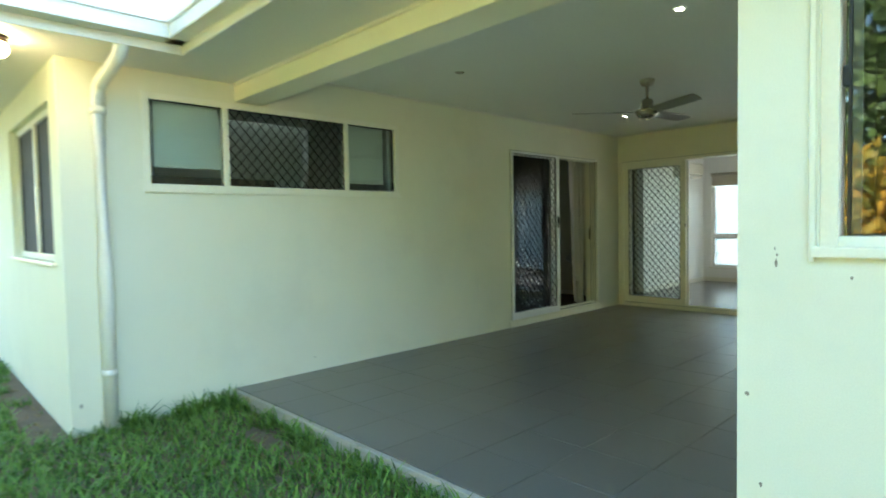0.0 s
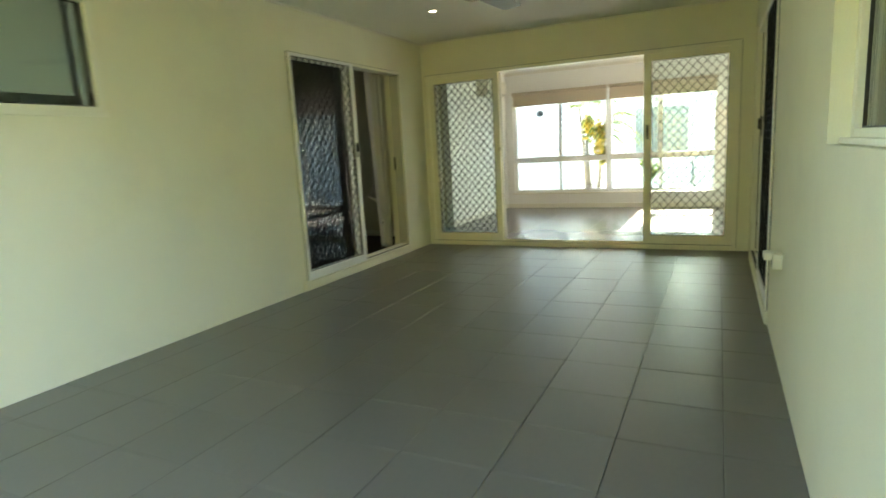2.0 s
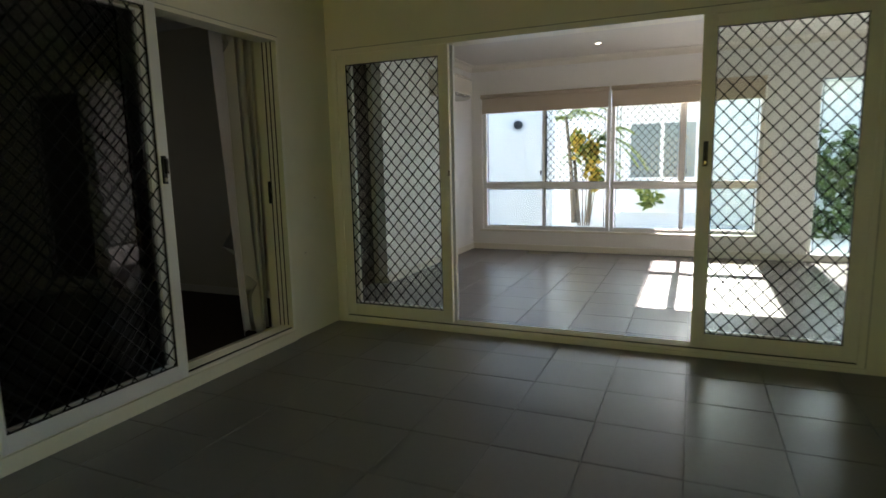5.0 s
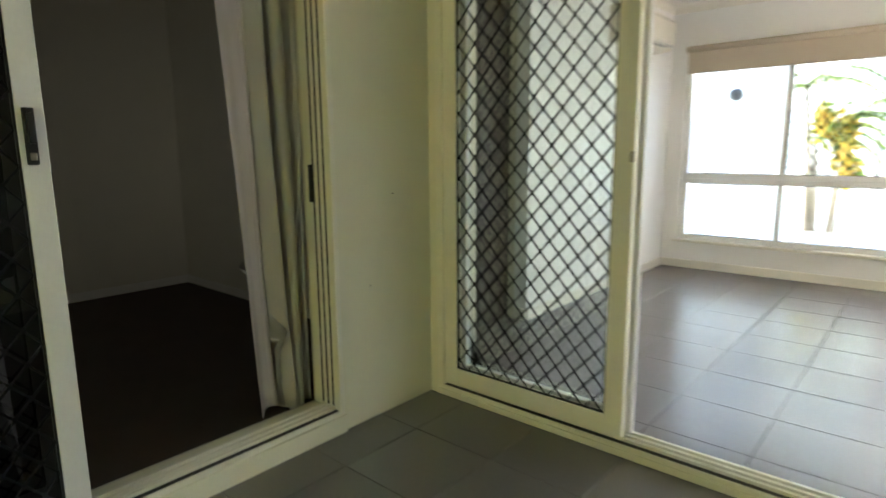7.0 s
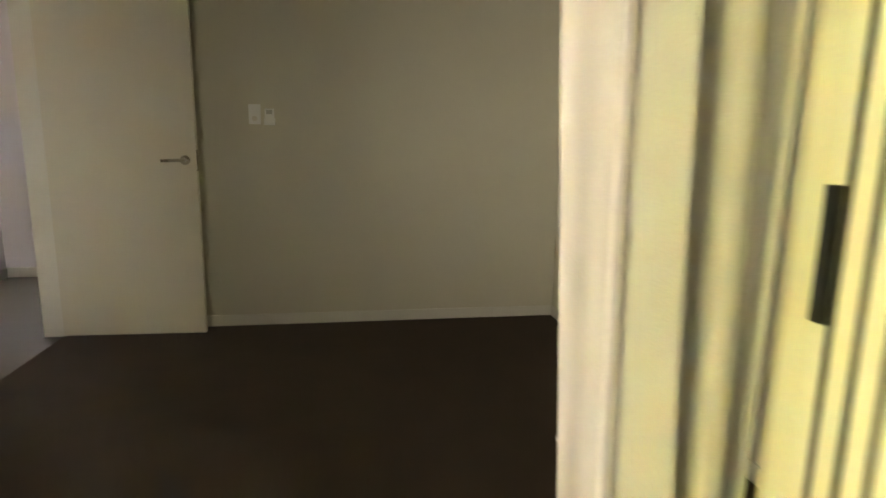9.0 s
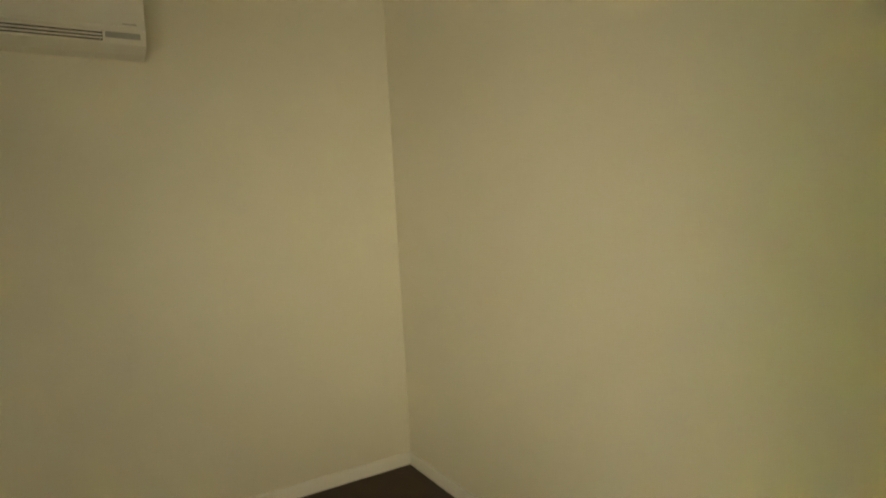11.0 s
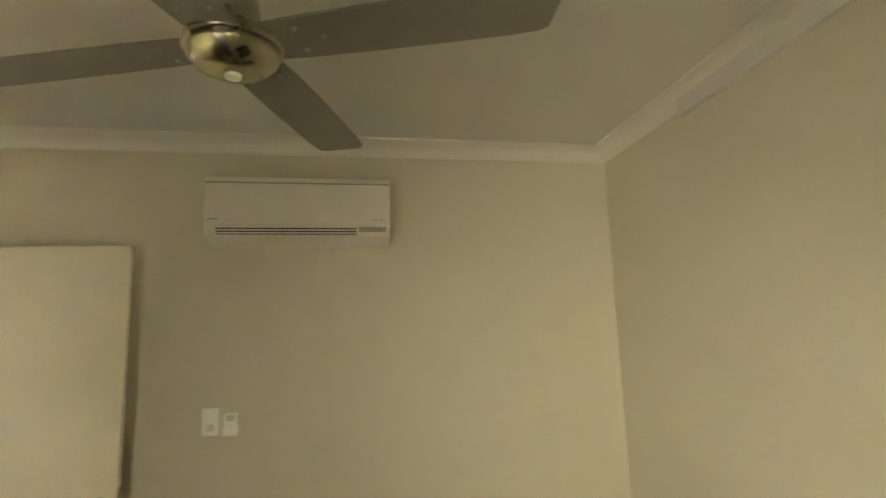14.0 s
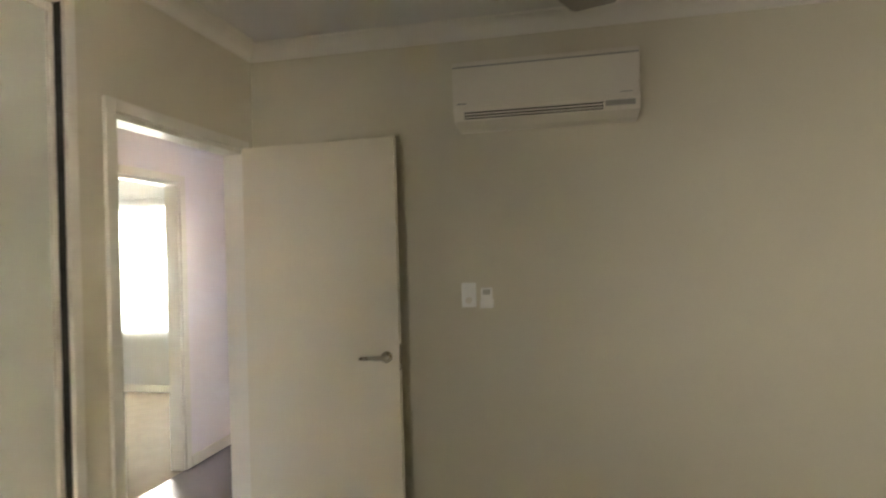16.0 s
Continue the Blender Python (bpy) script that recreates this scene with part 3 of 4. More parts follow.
def window(name, place, u0, u1, z0, z1, mulls, frame_mat, d=-0.05, meshes=(), glass=None, label="", trim=0.0, depth=0.05):
    """A window with mullions; meshes: which lights carry diamond mesh."""
    ob = tagged(new(name), label, "window", "", "structure")
    w = 0.045
    pboxes("window_frame", frame_mat, ob, place, (u0, u0 + w, d - depth, d + 0.01, z0, z1), (u1 - w, u1, d - depth, d + 0.01, z0, z1),
           (u0 + w, u1 - w, d - depth, d + 0.009, z1 - w, z1), (u0 + w, u1 - w, d - depth, d + 0.009, z0, z0 + w), bev=0.003)
    edges = [u0 + w, *mulls, u1 - w]
    for mu in mulls:
        pboxes("mullion", frame_mat, ob, place, (mu - 0.022, mu + 0.022, d - depth, d + 0.014, z0 + w, z1 - w), bev=0.003)
    for i, (a, b) in enumerate(zip(edges, edges[1:])):
        p = pane(ob, place, a + 0.01, b - 0.01, d - 0.02, z0 + w - 0.002, z1 - w + 0.002, glass or GLASS)
        pboxes("bead", BLACK, p, place, (a + 0.018, a + 0.026, d - 0.018, d - 0.008, z0 + w, z1 - w), (b - 0.026, b - 0.018, d - 0.018, d - 0.008, z0 + w, z1 - w),
               (a + 0.02, b - 0.02, d - 0.018, d - 0.008, z1 - w - 0.008, z1 - w), (a + 0.02, b - 0.02, d - 0.018, d - 0.008, z0 + w, z0 + w + 0.006))
        if i in meshes:
            bm = bmesh.new()
            grille(bm, place, a + 0.02, b - 0.02, z0 + w, z1 - w, d - 0.002)
            part("security_mesh", bm, MESH, p, "black diamond security mesh")
    return ob


hw = window("window_1", west, 0.08, 2.39, 1.535, 2.22, [0.672, 1.78], ALU_CREAM, 0.0, (1,), GLASS, "long high cream framed window with mesh over the middle light")
pboxes("window_sill", ALU_CREAM, hw, west, (0.07, 2.40, 0.011, 0.022, 1.52, 1.55), bev=0.003)
pboxes("latch", BLACK, hw, west, (2.315, 2.328, -0.02, 0.0, 1.60, 1.66), bev=0.003)
pboxes("sash_stile", ALU_WHITE, hw, west, (2.285, 2.305, -0.06, -0.03, 1.58, 2.175), bev=0.003)
rb = thing("roller_blind", "pale roller blind half lowered behind the high window", "blind", "roller blinds")
pboxes("cloth", BLIND_PALE, rb, west, (0.13, 0.66, -0.092, -0.088, 1.72, 2.19))
pboxes("bottom_bar", TRIM, rb, west, (0.13, 0.66, -0.096, -0.084, 1.705, 1.722), bev=0.003)
rb = thing("roller_blind", "pale roller blind lowered behind the high window", "blind", "roller blinds")
pboxes("cloth", BLIND_PALE, rb, west, (1.80, 2.27, -0.092, -0.088, 1.66, 2.19))
pboxes("bottom_bar", TRIM, rb, west, (1.80, 2.27, -0.096, -0.084, 1.648, 1.662), bev=0.003)
wb = thing("wardrobe_box", "brown cupboard top standing below the high window", "cupboard")
boxes("carcass", mat("brown_laminate", (0.10, 0.075, 0.05), 0.5), wb, (-0.75, -0.24, -0.1, 1.2, 0.047, 1.66), bev=0.004)

south = lambda u, d, z: (u, -0.42 - d, z)
sw = window("window_2", south, -2.0, -0.28, 1.04, 2.14, [-1.15], ALU_CREAM, -0.06, (), SCREEN, "cream framed window with dark insect screens in the end wall")
pboxes("window_sill", ALU_CREAM, sw, south, (-2.02, -0.20, 0.001, 0.03, 1.02, 1.045), bev=0.004)
sb = thing("venetian_blind", "dark venetian blind lowered in the end window", "blind")
for i in range(34):
    z = 1.10 + i * 0.03
    boxes("slat", BLACK, sb, (-1.95, -0.33, -0.31, -0.285, z, z + 0.003))
ew = window("window_3", east, 1.15, 2.2, 1.165, 2.15, [1.68], ALU_CREAM, -0.07, (), GLASS, "cream framed sliding window set deep in the wall")
pboxes("window_sill", ALU_CREAM, ew, east, (1.16, 2.19, -0.06, -0.03, 1.166, 1.185), bev=0.003)
pboxes("sash_stile", ALU_WHITE, ew, east, (1.70, 1.74, -0.125, -0.095, 1.21, 2.105), bev=0.003)
southe = lambda u, d, z: (u, 0.70 - d, z)
se = window("window_4", southe, 3.905, 5.4, 1.15, 2.15, [4.65], ALU_CREAM, -0.04, (), GLASS_R, "cream framed garden window in the end wall")
pboxes("window_sill", ALU_CREAM, se, southe, (3.895, 5.41, -0.02, 0.02, 1.135, 1.165), bev=0.004)
pboxes("sash_stile", ALU_WHITE, se, southe, (3.975, 4.0, -0.085, -0.06, 1.2, 2.1), bev=0.003)
pboxes("latch", BLACK, se, southe, (3.955, 3.972, -0.06, -0.045, 1.62, 1.68), bev=0.003)
structure(boxes("trim", RENDER, None, (3.884, 3.903, 0.69, 0.70, 1.12, 2.25), bev=0.006), "raised render band beside the garden window", "trim")

# living room window: two units, each with a transom
living = lambda u, d, z: (u, LN - d, z)
for k, (a, b, mesh_i) in enumerate(((-0.06, 1.645, 1), (1.655, 3.36, 0))):
    mid = (a + b) / 2
    ob = window("window_%d" % (5 + k), living, a, b, 0.92, 2.12, [mid], ALU_WHITE, -0.06, (mesh_i,), GLASS, "white framed living room window, sliding lights with diamond mesh")
    pboxes("sash_stile", BLACK if k == 0 else ALU_WHITE, ob, living, (mid + (0.022 if k == 0 else -0.05), mid + (0.035 if k == 0 else -0.022), -0.09, -0.05, 0.965, 2.075))
    pboxes("latch", BLACK, ob, living, (mid - 0.05 if k == 0 else mid + 0.03, mid - 0.03 if k == 0 else mid + 0.05, -0.06, -0.035, 1.06, 1.12), bev=0.003)
    window("window_%d" % (7 + k), living, a, b, 0.32, 0.918, [mid], ALU_WHITE, -0.06, (), GLASS, "white framed fixed lower light of the living room window")
    rb = thing("roller_blind", "beige roller blind rolled up over the living room window", "blind", "roller blinds")
    boxes("cloth", BLIND, rb, (a + 0.02, b - 0.02, LN - 0.034, LN - 0.03, 1.905, 2.12))
    bm = bmesh.new()
    tube(bm, [(a + 0.01, LN - 0.045, 2.115), (b - 0.01, LN - 0.045, 2.115)], 0.028)
    part("roll", bm, BLIND, rb)
    boxes("bottom_bar", BLIND, rb, (a + 0.02, b - 0.02, LN - 0.04, LN - 0.024, 1.893, 1.912), bev=0.003)
window("window_10", living, 3.85, 5.75, 0.06, 2.12, [4.8], ALU_WHITE, -0.06, (), GLASS, "white framed glass garden door of the living room")
structure(boxes("window_ledge", TRIM, None, (-0.1, 3.4, LN - 0.03, LN + 0.02, 0.295, 0.319), bev=0.004), "white timber window ledge in the living room", "trim")

# ---- trims ----
def strip(name, material, label, *bs):
    return structure(boxes(name, material, None, *bs, bev=0.004), label, "trim")


BB = 0.12
strip("baseboard", TRIM, "cream painted bedroom baseboard", (BW, BW + 0.014, BS, BN, 0.05, BB), (BW + 0.014, -LW - 0.02, BN - 0.014, BN, 0.05, BB))
strip("baseboard", TRIM, "cream painted hall baseboard", (-4.75, -4.736, 2.75, 4.9, 0.048, 0.13), (-4.74, -4.20, 2.75, 2.764, 0.048, 0.13))
strip("baseboard", TRIM, "white painted baseboard in the spare room", (-6.2, -6.186, -0.2, 2.65, 0.047, 0.13))
strip("baseboard", TRIM, "white painted living room baseboard", (-0.21, -0.196, 7.86, LN, 0.04, 0.12), (-0.196, 6.0, LN - 0.014, LN, 0.04, 0.12), (-0.31, -0.21, 7.846, 7.86, 0.04, 0.12))
strip("door_step", RENDER, "cream rendered step under the west sliding door", (0.0, 0.02, 4.06, 6.08, 0.0, 0.079))
strip("door_step", RENDER, "cream rendered step under the east sliding door", (EAST_X - 0.02, EAST_X, 4.06, 6.2, 0.0, 0.079))
strip("door_step", ALU_CREAM, "cream sill under the wide sliding door", (0.05, 3.57, END_Y - 0.016, END_Y, 0.0, 0.029))


def cornice(name, label, x0, x1, y0, y1, zc, r=0.077):
    """A coved moulding round a ceiling: stepped, hollow profile."""
    prof = [(0.0, 0.0), (0.006, 0.004), (0.010, 0.018)] + [(0.012 + (r - 0.02) * (1 - math.cos(a)), 0.02 + (r - 0.03) * math.sin(a)) for a in (0.2, 0.5, 0.8, 1.1, 1.4)] + [(r - 0.004, r - 0.008), (r, r)]
    bm, rings = bmesh.new(), []
    for o, h in prof:
        rings.append([bm.verts.new(p) for p in ((x0 + o, y0 + o, zc - r + h), (x1 - o, y0 + o, zc - r + h), (x1 - o, y1 - o, zc - r + h), (x0 + o, y1 - o, zc - r + h))])
    for a, b in zip(rings, rings[1:]):
        for k in range(4):
            bm.faces.new((a[k], a[(k + 1) % 4], b[(k + 1) % 4], b[k]))
    return structure(part(name, bm, mat(name + "_paint", (0.80, 0.77, 0.69), 0.5, 0.02)), label, "cornice")


cornice("cornice_bedroom", "cream coved plaster cornice", BW, -LW - 0.012, BS, BN, 2.635)
cornice("cornice_living", "white coved plaster cornice", -0.21, 6.0, 7.0, LN, 2.53)
strip("patio_bead", TRIM, "thin painted bead under the patio ceiling", (0.0, 0.012, 0.99, END_Y, 2.49, 2.51), (0.012, EAST_X, END_Y - 0.012, END_Y, 2.49, 2.51))
strip("eave_bead", TRIM, "thin painted bead under the eave", (0.012, EAST_X, 0.735, 0.752, 2.352, 2.371))


def architrave(name, label, x0, x1, y, side, z0, z1, w=0.055, t=0.016):
    ya, yb = (y, y + t) if side > 0 else (y - t, y)
    return structure(boxes(name, TRIM, None, (x0 - w, x0, ya, yb, z0, z1 + w), (x1, x1 + w, ya, yb, z0, z1 + w), (x0, x1, ya, yb, z1, z1 + w), bev=0.003), label, "door frame")


architrave("trim_bedroom_door", "cream painted architrave of the bedroom doorway", -3.10, -2.275, BS, 1, 0.05, 2.09, 0.048)
boxes_j = structure(boxes("door_jamb", TRIM, None, (-3.12, -3.10, BS - 0.1, BS, 0.05, 2.09), (-2.295, -2.275, BS - 0.1, BS, 0.05, 2.09), (-3.10, -2.295, BS - 0.1, BS, 2.07, 2.09)), "cream painted jamb of the bedroom doorway", "door frame")
architrave("trim_hall_door", "cream painted architrave of the spare room doorway", -4.14, -3.34, 2.75, 1, 0.048, 2.10)
structure(boxes("door_jamb", TRIM, None, (-4.14, -4.12, 2.65, 2.75, 0.048, 2.10), (-3.36, -3.34, 2.65, 2.75, 0.048, 2.10), (-4.12, -3.36, 2.65, 2.75, 2.08, 2.10)), "white painted jamb of the spare room doorway", "door frame")
architrave("trim_wardrobe", "cream painted frame of the wardrobe", -2.07, -0.32, BS, 1, 0.05, 2.40, 0.04)

# wardrobe doors
# dark strips put in for the shade between the frame and the doors
structure(boxes("wardrobe_gap_shade", DARK, None, (-2.0655, -2.062, BS - 0.09, BS + 0.004, 0.06, 2.395), (-0.328, -0.3245, BS - 0.09, BS + 0.004, 0.06, 2.395)), "dark strips for the shaded gaps beside the wardrobe doors", "trim")
wardrobe = thing("wardrobe", "built-in wardrobe with pale sliding doors in slim frames", "wardrobe")
boxes("bottom_track", ALU_WHITE, wardrobe, (-2.06, -0.33, BS - 0.09, BS - 0.01, 0.05, 0.06))
for x0, x1, d in ((-2.06, -1.15, 0.03), (-1.2, -0.33, 0.065)):
    w = boxes("sliding_panel", WARDROBE, wardrobe, (x0 + 0.02, x1 - 0.02, BS - d - 0.006, BS - d, 0.09, 2.37))
    boxes("frame", TRIM, w, (x0, x0 + 0.02, BS - d - 0.016, BS - d + 0.012, 0.06, 2.39), (x1 - 0.02, x1, BS - d - 0.016, BS - d + 0.012, 0.06, 2.39), (x0 + 0.02, x1 - 0.02, BS - d - 0.014, BS - d + 0.01, 2.36, 2.39), (x0 + 0.02, x1 - 0.02, BS - d - 0.014, BS - d + 0.01, 0.06, 0.10), bev=0.003)

# ---- bedroom things ----
ANG = math.atan2(4.69 - 3.905, -3.07 + 3.10)
hd = thing("door_1", "cream painted flush bedroom door standing open against the wall", "door", at=(-3.10, 3.905, 0.06))
hd["kind"] = "structure"
hd.rotation_euler = (0, 0, ANG)
boxes("leaf", DOORP, hd, (0, 0.79, -0.0175, 0.0175, 0, 2.035), bev=0.002)
for side in (-1, 1):
    bm = bmesh.new()
    tube(bm, [(0.73, side * 0.0178, 1.02), (0.73, side * 0.026, 1.02)], 0.027, 24)
    tube(bm, [(0.73, side * 0.026, 1.02), (0.73, side * 0.055, 1.02)], 0.010, 14)
    rose = part("door_handle", bm, NICKEL, hd, "brushed nickel lever handle")
    bm = bmesh.new()
    tube(bm, [(0.738, side * 0.055, 1.02), (0.70, side * 0.057, 1.02), (0.66, side * 0.056, 1.018), (0.61, side * 0.052, 1.016)], [0.010, 0.010, 0.009, 0.008], 14)
    part("lever", bm, NICKEL, rose)
boxes("latch_plate", NICKEL, hd, (0.79, 0.7915, -0.012, 0.012, 0.96, 1.08))
for z in (0.25, 1.0, 1.8):
    bm = bmesh.new()
    tube(bm, [(-0.004, 0.02, z), (-0.004, 0.02, z + 0.09)], 0.007, 10)
    part("hinge", bm, NICKEL, hd)


def air_conditioner(x0, y0, y1, z0, z1, label, dep=0.2):
    """A wall split unit facing +x: rounded body, front flap, louvre slot with blades and a display end."""
    ob = thing("air_conditioner", label, "air conditioner")
    h, bm = z1 - z0, bmesh.new()
    prof = [(0.0, 0.0), (0.5 * dep, 0.0), (0.86 * dep, 0.07 * h), (0.93 * dep, 0.16 * h), (0.95 * dep, 0.20 * h), (1.0 * dep, 0.24 * h), (1.0 * dep, 0.88 * h), (0.94 * dep, 0.97 * h), (0.8 * dep, h), (0.0, h)]
    a = [bm.verts.new((x0 + d, y0, z0 + z)) for d, z in prof]
    b = [bm.verts.new((x0 + d, y1, z0 + z)) for d, z in prof]
    for i in range(len(prof)):
        j = (i + 1) % len(prof)
        bm.faces.new((a[i], a[j], b[j], b[i]))
    bm.faces.new(a)
    bm.faces.new(b[::-1])
    body = part("body", bm, PLASTIC, ob)
    boxes("front_flap", PLASTIC, ob, (x0 + dep, x0 + dep + 0.008, y0 + 0.004, y1 - 0.004, z0 + 0.27 * h, z0 + 0.86 * h), bev=0.003)
    boxes("top_seam", PLASTIC_G, body, (x0 + 0.94 * dep, x0 + 0.985 * dep + 0.006, y0 + 0.003, y1 - 0.003, z0 + 0.87 * h, z0 + 0.89 * h))
    boxes("outlet", DARK, ob, (x0 + 0.85 * dep, x0 + 0.935 * dep + 0.004, y0 + 0.05, y1 - 0.15, z0 + 0.095 * h, z0 + 0.225 * h))
    for k in range(3):
        boxes("louvre", PLASTIC, ob, (x0 + 0.9 * dep, x0 + 0.97 * dep, y0 + 0.052, y1 - 0.152, z0 + (0.10 + 0.045 * k) * h, z0 + (0.122 + 0.045 * k) * h), bev=0.001)
    boxes("display", PLASTIC_G, ob, (x0 + 0.93 * dep, x0 + 0.958 * dep, y1 - 0.14, y1 - 0.02, z0 + 0.13 * h, z0 + 0.21 * h))
    boxes("label_bar", PLASTIC_G, body, (x0 + dep + 0.0081, x0 + dep + 0.009, y0 + 0.02, y0 + 0.06, z0 + 0.30 * h, z0 + 0.318 * h))
    boxes("label_bar", PLASTIC_G, body, (x0 + dep + 0.0081, x0 + dep + 0.009, y1 - 0.08, y1 - 0.03, z0 + 0.30 * h, z0 + 0.312 * h))
    return ob


air_conditioner(BW, 4.985, 5.775, 2.115, 2.40, "cream wall-mounted split air conditioner over the switches")
air_conditioner(-0.21, 9.0, 9.86, 2.03, 2.31, "white split air conditioner on the living room wall")

sp = thing("switch_plate", "white wall plate with two switches", "light switch")
boxes("plate", SWITCH, sp, (BW, BW + 0.009, 4.965, 5.035, 1.292, 1.408), bev=0.003)
boxes("rocker", SWITCH, sp, (BW + 0.009, BW + 0.014, 4.985, 5.015, 1.36, 1.385), bev=0.002)
bm = bmesh.new()
tube(bm, [(BW + 0.009, 5.0, 1.325), (BW + 0.022, 5.0, 1.325)], 0.015, 20)
part("dial", bm, PLASTIC, sp, "cream fan speed dial")
sp = thing("remote_holder", "white air conditioner remote in a wall holder", "remote control")
boxes("holder", SWITCH, sp, (BW, BW + 0.02, 5.053, 5.118, 1.288, 1.33), bev=0.004)
boxes("remote", SWITCH, sp, (BW + 0.003, BW + 0.018, 5.058, 5.113, 1.31, 1.385), bev=0.005)
boxes("screen", mat("remote_screen", (0.5, 0.49, 0.43), 0.3, 0.03), sp, (BW + 0.018, BW + 0.019, 5.068, 5.103, 1.352, 1.376))


def ceiling_fan(x, y, zc, zb, radius, angles, label, width=0.13, pitch=0.2):
    """A ceiling fan: canopy, rod, motor, cap and pitched blades held by screws."""
    ob = thing("ceiling_fan", label, "ceiling fan", at=(x, y, zc))
    h = zb - zc
    bm = bmesh.new()
    lathe(bm, [(0.02, -0.06), (0.05, -0.05), (0.065, -0.02), (0.066, 0.0)], (0, 0, 0))
    part("canopy", bm, NICKEL, ob)
    bm = bmesh.new()
    tube(bm, [(0, 0, -0.05), (0, 0, h + 0.1)], 0.013)
    part("rod", bm, NICKEL, ob)
    bm = bmesh.new()
    lathe(bm, [(0.035, h + 0.12), (0.05, h + 0.105), (0.055, h + 0.05), (0.06, h + 0.03), (0.098, h + 0.022), (0.104, h + 0.008), (0.104, h - 0.004), (0.098, h - 0.006)], (0, 0, 0))
    motor = part("motor", bm, NICKEL, ob)
    bm = bmesh.new()
    lathe(bm, [(0.099, h - 0.006), (0.094, h - 0.022), (0.075, h - 0.043), (0.045, h - 0.056), (0.018, h - 0.060)], (0, 0, 0))
    cap = part("cap", bm, NICKEL, ob)
    bm = bmesh.new()
    lathe(bm, [(0.018, h - 0.060), (0.017, h - 0.067), (0.010, h - 0.069)], (0, 0, 0), 18)
    part("button", bm, PLASTIC, cap)
    for a in angles:
        bm = bmesh.new()
        n, up, lo = 10, [], []
        outline = [(0.085, -0.42), (0.16, -0.46), (0.30, -0.49), (radius - 0.09, -0.5), (radius - 0.015, -0.46), (radius, -0.38), (radius - 0.035, 0.40), (radius - 0.055, 0.47), (radius - 0.12, 0.5), (0.30, 0.49), (0.16, 0.46), (0.085, 0.42)]
        for dz, col in ((0.003, up), (-0.003, lo)):
            for r, t in outline:
                wy = t * width
                col.append(bm.verts.new((r, wy, dz + wy * pitch)))
        bm.faces.new(up)
        bm.faces.new(lo[::-1])
        for i in range(len(outline)):
            j = (i + 1) % len(outline)
            bm.faces.new((up[i], lo[i], lo[j], up[j]))
        bmesh.ops.rotate(bm, verts=bm.verts, cent=(0, 0, 0), matrix=Matrix.Rotation(radians(a), 3, "Z"))
        bmesh.ops.translate(bm, verts=bm.verts, vec=(0, 0, h + 0.006))
        bl = part("blade", bm, BLADE, ob)
        for r, t in ((0.15, 0.25), (0.15, -0.25), (0.20, 0.0)):
            bm = bmesh.new()
            lathe(bm, [(0.004, -0.009 + t * width * pitch), (0.006, -0.007 + t * width * pitch), (0.006, -0.003 + t * width * pitch)], (r, t * width, 0), 10)
            bmesh.ops.rotate(bm, verts=bm.verts, cent=(0, 0, 0), matrix=Matrix.Rotation(radians(a), 3, "Z"))
            bmesh.ops.translate(bm, verts=bm.verts, vec=(0, 0, h + 0.006))
            part("screw", bm, PLASTIC_G, bl)
    return ob


ceiling_fan(-1.69, 5.335, 2.635, 2.285, 0.69, (251, 160, 70, 340), "brushed nickel four-blade ceiling fan in the bedroom", width=0.14, pitch=-0.12)
ceiling_fan(1.91, 3.71, 2.51, 2.22, 0.66, (222, 332, 84), "brushed nickel three-blade ceiling fan under the patio ceiling", pitch=-0.2)


def curtain(name, label, pts, z0, z1, material, flare=0.0, kick=0.0):
    """Hanging cloth with folds along plan points; it flares and drags at the foot."""
    ob = thing(name, label, "curtain")
    bm, n, rows = bmesh.new(), len(pts), 24
    grid = []
    for j in range(rows + 1):
        f = j / rows
        z = z1 + (z0 - z1) * f
        row = []
        for i, (x, y) in enumerate(pts):
            s = i / (n - 1)
            wob = 0.012 * math.sin(3.1 * f + s * 9) * f
            row.append(bm.verts.new((x + wob + kick * (f ** 6) * (1 - s), y + flare * f * (1 - s) + wob, z + (0.03 * math.sin(s * 7) if j == rows else 0))))
        grid.append(row)
    cut = int(n * 0.3)
    for name_, m, i0, i1 in (("lining", LINING, 0, cut), ("cloth", material, cut, n - 1)):
        piece = bmesh.new()
        for a, b in zip(grid, grid[1:]):
            for i in range(i0, i1):
                piece.faces.new([piece.verts.new(v.co) for v in (a[i], a[i + 1], b[i + 1], b[i])]).smooth = True
        bmesh.ops.remove_doubles(piece, verts=piece.verts[:], dist=0.0001)
        bmesh.ops.solidify(piece, geom=piece.faces[:], thickness=0.003)
        part(name_, piece, m, ob, "white curtain lining" if m is LINING else "")
    bm.free()
    return ob


folds = []
for i in range(121):
    s = i / 120
    ramp = min(1, max(0, s - 0.26) * 6)
    y = 5.735 + 0.37 * s + 0.015 * math.sin(s * 44) * ramp
    x = -0.275 + 0.045 * math.sin(s * 6.28 * 4.5 + 0.6) * (0.05 + 0.95 * ramp)
    folds.append((x, y))
curtain("curtain", "cream lined curtain gathered beside the sliding door", folds, 0.075, 2.26, CURTAIN, 0.09, 0.03)
rod = thing("curtain_track", "white curtain track above the sliding door", "curtain rail")
boxes("rail", ALU_WHITE, rod, (-0.295, -0.255, 3.95, 6.35, 2.27, 2.30), bev=0.003)
